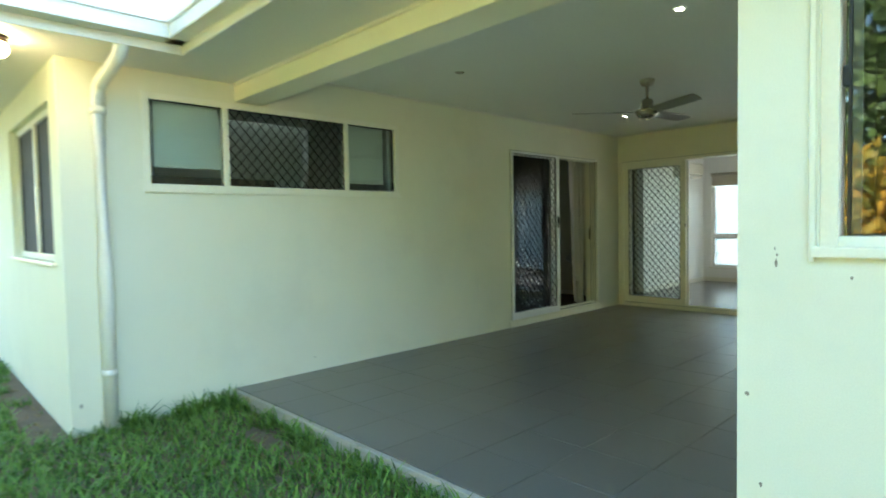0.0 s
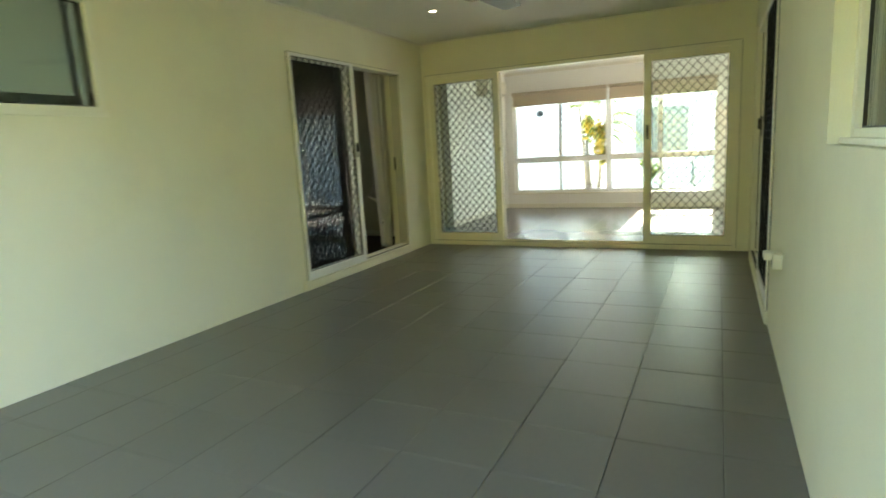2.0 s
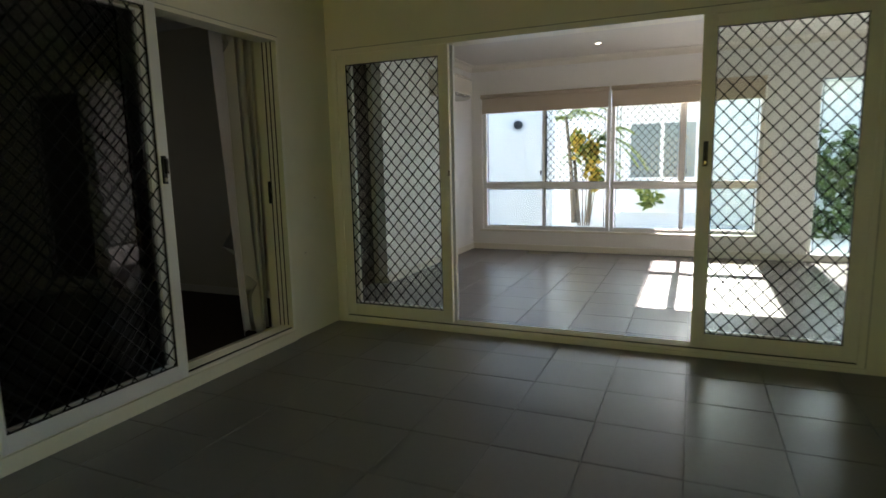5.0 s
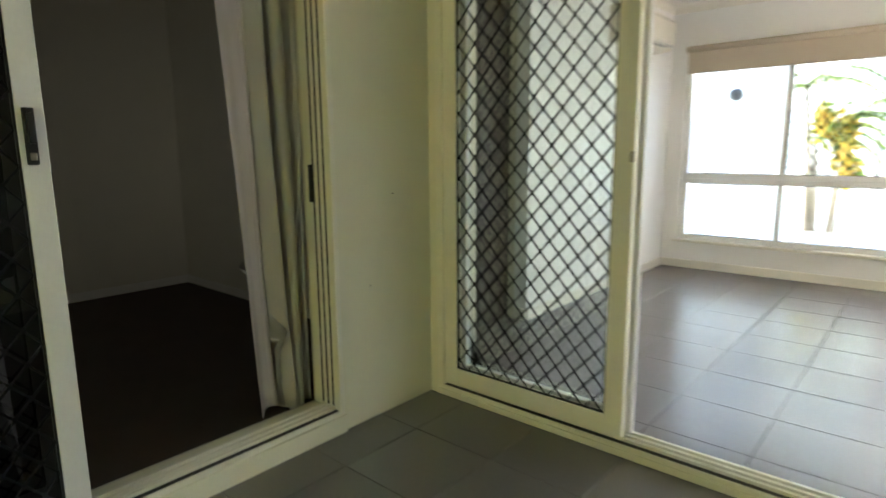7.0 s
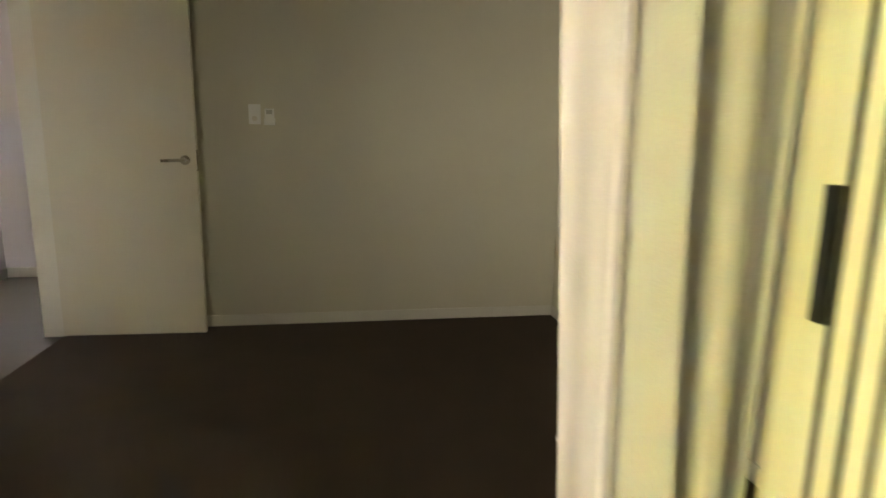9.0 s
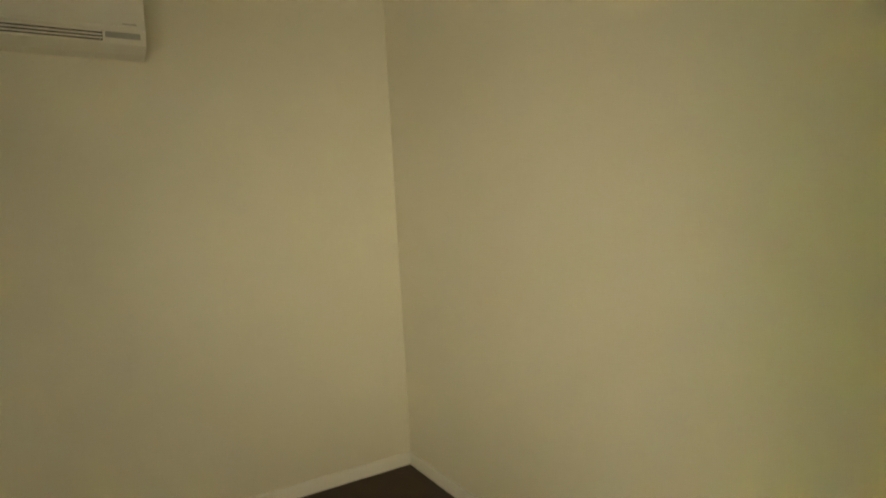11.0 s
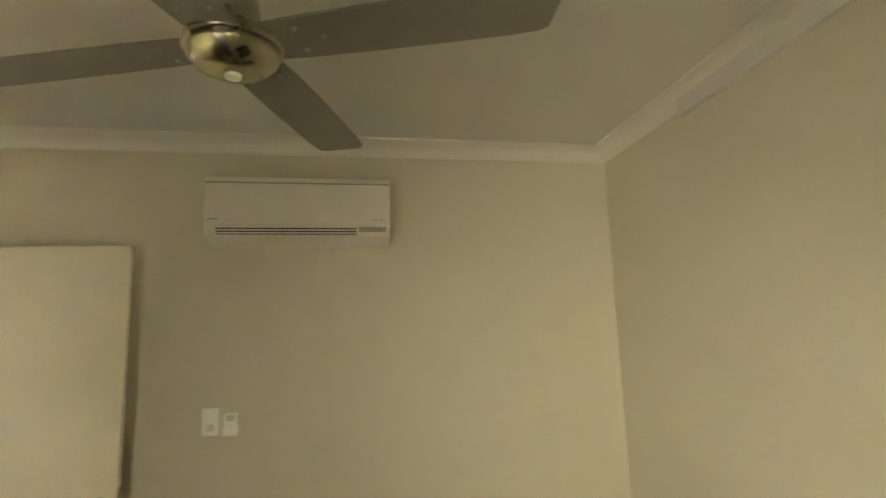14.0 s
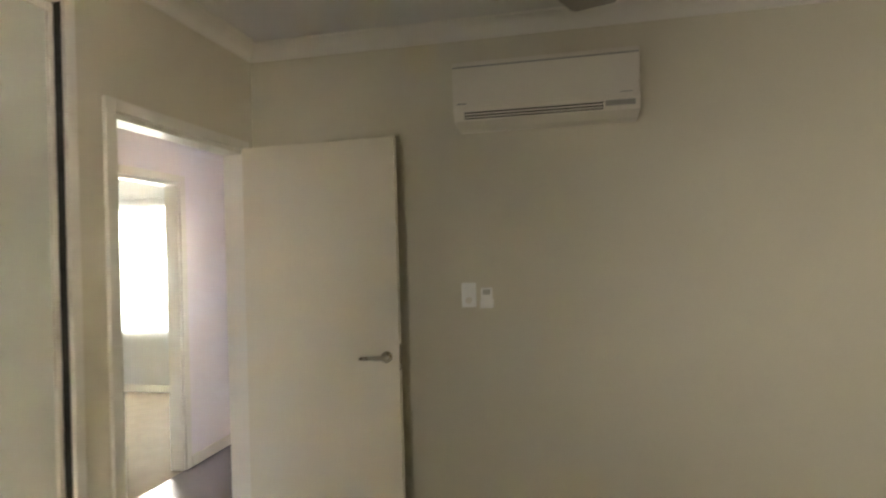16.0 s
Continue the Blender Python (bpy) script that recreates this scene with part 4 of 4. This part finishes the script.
for y in (4.1, 5.1, 6.2):
    boxes("bracket", ALU_WHITE, rod, (-0.28, -LW - 0.012, y, y + 0.02, 2.30, 2.315))
    boxes("hook", ALU_WHITE, rod, (-0.28, -0.27, y, y + 0.02, 2.298, 2.312))

# ---- added spare room window and backlit sheer ----
spare = lambda u, d, z: (-6.2 + d, u, z)
window("window_9", spare, 0.2, 2.2, 0.75, 2.15, [1.2], ALU_WHITE, -0.08, (), GLASS, "white framed unseen spare room window behind a sheer")
sh = thing("backlit_sheer", "white backlit sheer added for the bright spare room wall", "blind")
shm = mat("sheer_cloth", (0.85, 0.85, 0.83), 0.9, 0.03, 4.0, 300.0, 0.05)
nt = shm.node_tree
trn, mxs = nt.nodes.new("ShaderNodeBsdfTranslucent"), nt.nodes.new("ShaderNodeMixShader")
trn.inputs[0].default_value = (0.85, 0.85, 0.83, 1)
mxs.inputs[0].default_value = 0.6
nt.links.new(nt.nodes["Principled BSDF"].outputs[0], mxs.inputs[1])
nt.links.new(trn.outputs[0], mxs.inputs[2])
nt.links.new(mxs.outputs[0], nt.nodes["Material Output"].inputs[0])
# hung low so its backlit glow stands for the bright white wall
boxes("cloth", shm, sh, (-6.19, -6.187, 0.18, 2.22, 0.14, 2.25))
boxes("head_rail", ALU_WHITE, sh, (-6.199, -6.16, 0.16, 2.24, 2.25, 2.30), bev=0.003)

# ---- passage cupboard ----
DKWOOD = mat("dark_timber_veneer", (0.055, 0.042, 0.034), 0.35, 0.2, 4.0, 80.0, 0.05)
cup = thing("tall_cupboard", "dark timber cupboard standing in the passage", "cupboard")
boxes("carcass", DKWOOD, cup, (-2.35, -0.36, 7.50, 7.858, 0.042, 2.30), bev=0.003)
for k in range(4):
    x0 = -2.34 + k * 0.4935
    for z0, z1 in ((0.12, 1.28), (1.286, 2.29)):
        dr = boxes("cupboard_door", DKWOOD, cup, (x0, x0 + 0.489, 7.482, 7.499, z0, z1), bev=0.002)
        boxes("handle", NICKEL, dr, (x0 + 0.44, x0 + 0.452, 7.462, 7.472, 1.12 if z0 < 1 else 1.32, 1.25 if z0 < 1 else 1.45), (x0 + 0.44, x0 + 0.452, 7.472, 7.482, 1.13 if z0 < 1 else 1.33, 1.14 if z0 < 1 else 1.34), bev=0.002)

# ---- patio things ----
def downlight(x, y, z, lit=True):
    ob = thing("downlight", "small round recessed ceiling downlight, lit" if lit else "small round recessed ceiling downlight, unlit", "downlight", "ceiling downlights", at=(x, y, z))
    bm = bmesh.new()
    lathe(bm, [(0.023, -0.001), (0.026, -0.006), (0.036, -0.005), (0.040, 0.0)], (0, 0, 0), 24)
    part("bezel", bm, NICKEL if not lit else ALU_WHITE, ob)
    bm = bmesh.new()
    lathe(bm, [(0.022, -0.0035), (0.0225, -0.001)], (0, 0, 0), 24)
    part("lens", bm, LAMP if lit else PLASTIC_G, ob)


downlight(0.90, 5.20, 2.51)
downlight(2.85, 2.22, 2.51)
downlight(1.00, 2.24, 2.51, False)
downlight(2.85, 5.20, 2.51)
downlight(1.60, 9.60, 2.53)

dp = thing("downpipe", "round white painted downpipe at the house corner", "downpipe")
bm = bmesh.new()
tube(bm, [(0.055, -0.20, -0.10), (0.055, -0.20, 1.0), (0.055, -0.20, 2.12), (0.07, -0.20, 2.18), (0.12, -0.198, 2.21), (0.42, -0.19, 2.27), (0.52, -0.185, 2.30), (0.555, -0.18, 2.36), (0.56, -0.18, 2.42)], 0.043, 20)
part("pipe", bm, METAL_WHITE, dp)
for z in (0.28, 2.02):
    bm = bmesh.new()
    tube(bm, [(0.055, -0.20, z), (0.055, -0.20, z + 0.045)], 0.047, 20)
    part("collar", bm, METAL_WHITE, dp)
bl = thing("bulkhead_lamp", "round glowing outdoor lamp under the eave", "outdoor lamp", at=(0.22, -0.74, 2.371))
bm = bmesh.new()
lathe(bm, [(0.055, -0.035), (0.06, -0.03), (0.06, 0.0)], (0, 0, 0))
part("base", bm, mat("brown_lamp_base", (0.10, 0.05, 0.03), 0.5), bl)
bm = bmesh.new()
lathe(bm, [(0.012, -0.125), (0.035, -0.115), (0.052, -0.095), (0.058, -0.07), (0.054, -0.05), (0.045, -0.036)], (0, 0, 0))
part("globe", bm, LAMP_W, bl)
po = thing("power_outlet", "cream weatherproof power outlet on the patio wall", "power outlet")
boxes("box", PLASTIC, po, (EAST_X - 0.045, EAST_X, 3.30, 3.41, 0.52, 0.60), bev=0.008)
boxes("lid", PLASTIC, po, (EAST_X - 0.085, EAST_X - 0.046, 3.31, 3.40, 0.565, 0.605), bev=0.008)
boxes("socket", PLASTIC_G, po, (EAST_X - 0.0475, EAST_X - 0.045, 3.33, 3.38, 0.53, 0.56))

# ---- scuffs on the render ----
SCUFF = mat("dark_scuff", (0.28, 0.24, 0.18), 0.9, 0.3, 30.0, 300.0, 0.2)


def scuff(x, y, z, nx, ny, w, h):
    """A small irregular chip lying on a wall."""
    bm, r = bmesh.new(), random.Random(int(1000 * (x + y + z)))
    ring, low = [], []
    for k in range(9):
        a = k * 6.28318 / 9
        u, v = w * r.uniform(0.5, 1) * math.cos(a), h * r.uniform(0.5, 1) * math.sin(a)
        ring.append(bm.verts.new((-ny * u + nx * 0.0015, nx * u + ny * 0.0015, v)))
        low.append(bm.verts.new((-ny * u * 1.05, nx * u * 1.05, v * 1.05)))
    bm.faces.new(ring)
    for k in range(9):
        bm.faces.new((ring[k], ring[(k + 1) % 9], low[(k + 1) % 9], low[k]))
    ob = part("scuff", bm, SCUFF)
    ob.location = (x, y, z)
    tagged(ob, "small dark chip in the painted render", "mark", "chips in the render")


for x, z, w, h in ((3.80, 1.115, 0.004, 0.010), (3.802, 1.14, 0.003, 0.004), (3.796, 1.16, 0.002, 0.004), (3.99, 1.08, 0.003, 0.004), (3.72, 0.70, 0.006, 0.005), (3.76, 0.42, 0.004, 0.006)):
    scuff(x, 0.70, z, 0, -1, w * 1.5, h * 1.5)
for y, z, w, h in ((-0.36, 0.10, 0.012, 0.02), (1.4, 0.12, 0.01, 0.006), (6.25, 0.62, 0.006, 0.006), (6.4, 1.02, 0.012, 0.003)):
    scuff(0.0, y, z, 1, 0, w, h)

# ---- garden ----
rng = np.random.default_rng(7)


def blades(name, label, count, x0, x1, y0, y1, material, h0, h1, keep, z=-0.10, width=0.005):
    """Grass: bent blades of three joints each, in one mesh."""
    xs, ys = rng.uniform(x0, x1, count), rng.uniform(y0, y1, count)
    ok = np.array([keep(a, b) for a, b in zip(xs, ys)])
    xs, ys = xs[ok], ys[ok]
    n = len(xs)
    ang, hh, ln = rng.uniform(0, 6.283, n), rng.uniform(h0, h1, n), rng.uniform(0.3, 1.3, n)
    dx, dy = np.cos(ang), np.sin(ang)
    w = width * rng.uniform(0.6, 1.3, n)
    verts = []
    for f, ww in ((0.0, 1.0), (0.5, 0.85), (0.85, 0.5)):
        o = hh * ln * f * f
        for sgn in (-1, 1):
            verts.append(np.stack([xs + dx * o - dy * w * ww * sgn, ys + dy * o + dx * w * ww * sgn, z + hh * f * (1 - 0.25 * ln * f)], 1))
    o = hh * ln
    verts.append(np.stack([xs + dx * o, ys + dy * o, z + hh * (1 - 0.28 * ln)], 1))
    v = np.stack(verts, 1).reshape(-1, 3)
    base = np.arange(n)[:, None] * 7
    quads = np.concatenate([base + [[0, 1, 3, 2]], base + [[2, 3, 5, 4]]])
    tris = base + [[4, 5, 6]]
    me = bpy.data.meshes.new(name)
    me.from_pydata(v.tolist(), [], quads.tolist() + tris.tolist())
    me.materials.append(material)
    return tagged(new(name, me), label, "grass", "", "stuff")


def thin(a, b):
    k = noise.noise((a * 1.1, b * 1.1, 3.0)) + 0.35 * noise.noise((a * 4, b * 4, 1.0))
    bare = (abs(b + 0.42) < 0.22 and a < 0.0) or (0.36 < b < 0.60 and 0.2 < a < 1.6)
    return k > (-0.02 if bare else -0.62)


blades("grass", "shaggy green lawn at the patio edge", 60000, -3.0, 4.4, -3.0, 0.645, GRASS, 0.03, 0.10, lambda a, b: thin(a, b) and not (a < 0.02 and b > -0.45))
blades("grass", "longer grass tufts along the slab edge", 1500, 0.02, 3.6, 0.50, 0.65, GRASS, 0.05, 0.15, lambda a, b: noise.noise((a * 3, 0, 0)) > -0.1)
blades("grass", "taller grass tufts along the foot of the wall", 420, 0.01, 0.16, -0.15, 0.64, GRASS, 0.07, 0.19, lambda a, b: noise.noise((0, b * 5, 2.0)) > -0.15)
blades("grass", "dry straw scattered over the lawn", 5000, -2.0, 4.2, -2.5, 0.64, STRAW, 0.02, 0.05, lambda a, b: not (a < 0.02 and b > -0.45))
blades("grass", "garden lawn beyond the house", 26000, -8, 12, -9, -3.0, GRASS, 0.05, 0.12, lambda a, b: True, width=0.012)


def leaves(name, label, category, count, centre, size, material, leaf=0.07, seed=1, kind="", parent=None):
    """Foliage: small folded leaves in clumps through a volume, with gaps."""
    r = np.random.default_rng(seed)
    clumps = r.uniform(-0.5, 0.5, (max(6, count // 70), 3)) * size + centre
    c = clumps[r.integers(0, len(clumps), count)] + r.normal(0, 1, (count, 3)) * np.array(size) * 0.10
    a, b = r.normal(0, 1, (count, 3)), r.normal(0, 1, (count, 3))
    a /= np.linalg.norm(a, axis=1)[:, None]
    b = np.cross(a, b)
    b /= np.linalg.norm(b, axis=1)[:, None]
    s = leaf * r.uniform(0.6, 1.4, (count, 1))
    v = np.stack([c - a * s, c + b * s * 0.4, c + a * s, c - b * s * 0.4], 1).reshape(-1, 3)
    me = bpy.data.meshes.new(name)
    me.from_pydata(v.tolist(), [], (np.arange(count)[:, None] * 4 + [[0, 1, 2, 3]]).tolist())
    me.materials.append(material)
    ob = new(name, me)
    if parent:
        ob.parent = parent
        return ob
    return tagged(ob, label, category, "", kind)


leaves("hedge", "dense mixed green garden hedge", "hedge", 45000, (3.5, -7.2, 2.3), (15, 1.6, 4.6), LEAF, 0.13, 3, "stuff")
leaves("hedge", "brown and yellow dry shrub by the hedge", "shrub", 5000, (3.4, -5.6, 0.9), (4.5, 0.8, 1.8), LEAF_Y, 0.10, 4, "stuff")
fence = thing("fence", "weathered timber paling fence behind the hedge", "fence")
bm = bmesh.new()
box(bm, 0, 0.14, 0, 0.02, 0, 1.8)
pal = part("paling", bm, TIMBER, fence)
pal.location = (-10, -9.5, -0.1)
for i in range(1, 170):
    o = pal.copy()
    scene.collection.objects.link(o)
    o.location = (-10 + i * 0.15, -9.5, -0.1 + 0.02 * math.sin(i * 2.3))
boxes("rail", TIMBER, fence, (-10, 15.5, -9.52, -9.5, 0.4, 0.48), (-10, 15.5, -9.52, -9.5, 1.3, 1.38))

# ---- courtyard ----
wall("wall_courtyard", WHITE_IN, (-5.0, 0.42, 12.6, 12.8, -0.1, 3.4), (), "x", "white rendered wing wall across the courtyard")
wl = thing("wall_lamp", "dark round outdoor lamp on the courtyard wall", "outdoor lamp", at=(-0.17, 12.6, 1.86))
bm = bmesh.new()
tube(bm, [(0, 0, 0), (0, -0.03, 0)], 0.07, 24)
part("base", bm, BLACK, wl)
bm = bmesh.new()
tube(bm, [(0, -0.03, 0.0), (0, -0.07, 0.0), (0, -0.10, -0.01)], [0.075, 0.07, 0.04], 20)
part("hood", bm, BLACK, wl)
tp = thing("garden_tap", "small grey tap on the courtyard wall", "tap", at=(-0.75, 12.6, 0.45))
bm = bmesh.new()
tube(bm, [(0, 0, 0), (0, -0.08, 0), (0, -0.11, -0.05)], 0.015, 12)
part("spout", bm, NICKEL, tp)
bm = bmesh.new()
lathe(bm, [(0.03, 0.02), (0.035, 0.03), (0.01, 0.035)], (0, -0.05, 0), 12)
part("knob", bm, NICKEL, tp)


def palm(x, y, h, seed, label, mat_l, fronds=9, length=1.5):
    r = random.Random(seed)
    ob = thing("palm", label, "palm", "courtyard palms", at=(x, y, -0.02))
    for k in range(3):
        bm = bmesh.new()
        a, o = r.uniform(0, 6.28), r.uniform(0.05, 0.2)
        top = (o * 2.2 * math.cos(a), o * 2.2 * math.sin(a), h * r.uniform(0.6, 1.0))
        tube(bm, [(o * math.cos(a), o * math.sin(a), 0), (o * 1.4 * math.cos(a), o * 1.4 * math.sin(a), top[2] * 0.5), top], [0.05, 0.04, 0.03], 10)
        part("trunk", bm, BARK, ob)
        bm = bmesh.new()
        for f in range(fronds):
            b, up = r.uniform(0, 6.28), r.uniform(0.1, 1.1)
            ln = length * r.uniform(0.6, 1.0)
            pr = None
            for i in range(9):
                t = i / 8
                p = Vector(top) + Vector((math.cos(b) * ln * t, math.sin(b) * ln * t, ln * (up * t - 0.95 * t * t)))
                if pr is not None:
                    for sgn in (-1, 1):
                        sd = Vector((-math.sin(b), math.cos(b), 0)) * sgn
                        for q in range(3):
                            base = pr.lerp(p, q / 3)
                            tip = base + sd * 0.28 * (1 - 0.5 * t) + Vector((math.cos(b) * 0.12, math.sin(b) * 0.12, -0.10))
                            wdt = Vector((math.cos(b), math.sin(b), 0)) * 0.018
                            bm.faces.new([bm.verts.new(v) for v in (base - wdt, base + wdt, tip)])
                pr = p
        part("crown", bm, mat_l, ob)
    return ob


palm(0.55, 14.6, 2.3, 5, "green and golden palm clump in the courtyard", FROND, 7, 1.1)
cr = thing("croton", "orange and yellow croton bush under the palm", "shrub", at=(0.72, 14.0, 0))
leaves("foliage", "", "", 330, (0.1, 0.0, 1.2), (0.5, 0.5, 1.1), LEAF_Y, 0.10, 6, parent=cr)
bm = bmesh.new()
for k in range(6):
    tube(bm, [(0.04 * k - 0.1, 0, -0.02), (0.1 * k - 0.25, 0.03 * k, 1.1)], [0.014, 0.008], 8)
part("stems", bm, BARK, cr)

nb = thing("neighbour_house", "white rendered neighbouring house with a low metal roof and an added sun-blocking storey", "house")
boxes("wall", WHITE_IN, nb, (1.05, 12.0, 17.0, 20.0, -0.05, 2.75))
# unseen upper storey, added to cut off the living room's sun patch
boxes("sun_block_wall", WHITE_IN, nb, (-0.6, 2.2, 17.6, 21.0, 2.75, 7.1))
boxes("side_wall", WHITE_IN, nb, (-6.0, 0.95, 17.6, 21.0, -0.05, 2.75))
PANE_FAR = mat("sky_lit_pane", (0.22, 0.25, 0.25), 0.08, 0.1)
for x, x1 in ((1.22, 3.45), (4.6, 5.9), (6.8, 8.1)):
    bars = [(x, x1, 16.94, 17.0, 0.72, 0.80), (x, x1, 16.95, 17.0, 2.02, 2.08), (x, x + 0.06, 16.95, 17.0, 0.80, 2.02), (x1 - 0.06, x1, 16.95, 17.0, 0.80, 2.02)]
    n = 3 if x1 - x > 2 else 2
    for k in range(1, n):
        m = x + (x1 - x) * k / n
        bars.append((m - 0.04, m + 0.04, 16.95, 17.0, 0.80, 2.02))
    w = boxes("window", ALU_WHITE, nb, *bars)
    for k in range(n):
        boxes("pane", PANE_FAR, w, (x + 0.06 + (x1 - x - 0.12) * k / n, x + 0.06 + (x1 - x - 0.12) * (k + 1) / n - 0.01, 16.97, 16.99, 0.80, 2.02))
# the second roof only caps the added sun-blocking storey
for name_, x0, x1, y0, y1, z0, z1 in (("roof", 0.75, 12.4, 16.3, 20.6, 2.62, 3.3), ("sun_block_roof", -0.9, 2.25, 17.2, 21.4, 7.05, 7.7)):
    bm, ym = bmesh.new(), (y0 + y1) / 2
    vs = [bm.verts.new(p) for p in ((x0, y0, z0), (x1, y0, z0), (x1, ym, z1), (x0, ym, z1), (x0, y1, z0), (x1, y1, z0))]
    bm.faces.new((vs[0], vs[1], vs[2], vs[3]))
    bm.faces.new((vs[3], vs[2], vs[5], vs[4]))
    bmesh.ops.solidify(bm, geom=bm.faces[:], thickness=0.08)
    part(name_, bm, ROOF, nb)
boxes("eave_lining", SOFFIT, nb, (0.75, 12.4, 16.3, 17.0, 2.50, 2.53))
boxes("gutter", METAL_WHITE, nb, (0.75, 12.4, 16.18, 16.3, 2.47, 2.6), bev=0.01)
wall("wall_courtyard_east", WHITE_IN, (2.75, 5.2, 14.6, 14.8, -0.1, 2.7), (), "x", "white rendered wing wall beside the courtyard")
slab("ceiling_courtyard_eave", SOFFIT, (2.45, 5.2, 14.1, 14.6, 2.45, 2.55), "pale eave lining of the courtyard wing", "eave")
cp = thing("downpipe", "round white downpipe on the courtyard wing", "downpipe")
bm = bmesh.new()
tube(bm, [(2.86, 14.54, -0.02), (2.86, 14.54, 2.1), (2.84, 14.4, 2.3), (2.82, 14.2, 2.44)], 0.045, 16)
part("pipe", bm, METAL_WHITE, cp)
leaves("bush", "green bush beside the glass garden door", "shrub", 2500, (4.9, 13.4, 0.7), (1.4, 0.8, 1.4), LEAF, 0.09, 21, "stuff")
leaves("bush", "low green bushes under the neighbouring windows", "shrub", 180, (1.75, 16.6, 0.4), (0.6, 0.35, 0.5), FROND, 0.09, 8, "stuff")

# ---- tiles ----
def tiles(parent_name, label, x0, x1, y0, y1, z, material, ox, oy, size=0.4, gap=0.0032, th=0.008):
    """A tiled floor: one bevelled tile mesh shared by all whole tiles, cut ones at the edges."""
    floor = tagged(new(parent_name), label, "tiled floor", "", "structure")
    made = {}
    i0, i1 = math.floor((x0 - ox) / size), math.ceil((x1 - ox) / size)
    j0, j1 = math.floor((y0 - oy) / size), math.ceil((y1 - oy) / size)
    r = random.Random(11)
    for i in range(i0, i1):
        for j in range(j0, j1):
            a, b = max(x0, ox + i * size + gap / 2), min(x1, ox + (i + 1) * size - gap / 2)
            c, d = max(y0, oy + j * size + gap / 2), min(y1, oy + (j + 1) * size - gap / 2)
            if b - a < 0.02 or d - c < 0.02:
                continue
            key = (round(b - a, 3), round(d - c, 3))
            if key not in made:
                w, h, e = (b - a) / 2, (d - c) / 2, 0.0015
                bm = bmesh.new()
                top = [bm.verts.new((sx * (w - e), sy * (h - e), 0)) for sx, sy in ((-1, -1), (1, -1), (1, 1), (-1, 1))]
                mid = [bm.verts.new((sx * w, sy * h, -e)) for sx, sy in ((-1, -1), (1, -1), (1, 1), (-1, 1))]
                low = [bm.verts.new((sx * w, sy * h, -th)) for sx, sy in ((-1, -1), (1, -1), (1, 1), (-1, 1))]
                bm.faces.new(top)
                for p, q in ((top, mid), (mid, low)):
                    for k in range(4):
                        bm.faces.new((p[k], q[k], q[(k + 1) % 4], p[(k + 1) % 4]))
                bmesh.ops.recalc_face_normals(bm, faces=bm.faces)
                me = bpy.data.meshes.new("tile")
                bm.to_mesh(me)
                bm.free()
                me.materials.append(material)
                made[key] = me
            o = new("tile", made[key])
            o.parent = floor
            o.location = ((a + b) / 2, (c + d) / 2, z + r.uniform(-0.0006, 0.0006))
            o.rotation_euler = (r.gauss(0, 0.0012), r.gauss(0, 0.0012), 0)
    return floor


tiles("floor_patio", "grey porcelain patio tiles with dark joints", 0.002, EAST_X - 0.002, 0.69, END_Y - 0.018, 0.0, TILE, 3.03, 0.69)
tiles("floor_living", "grey glossy porcelain tiles in the living room", -0.205, 5.2, END_Y + 0.13, LN - 0.015, 0.042, TILE_IN, 2.63, END_Y + 0.24)
tiles("floor_passage", "grey porcelain tiles in the passage", -2.45, -0.207, END_Y + 0.38, 7.85, 0.042, TILE_IN, 2.63, END_Y + 0.24)
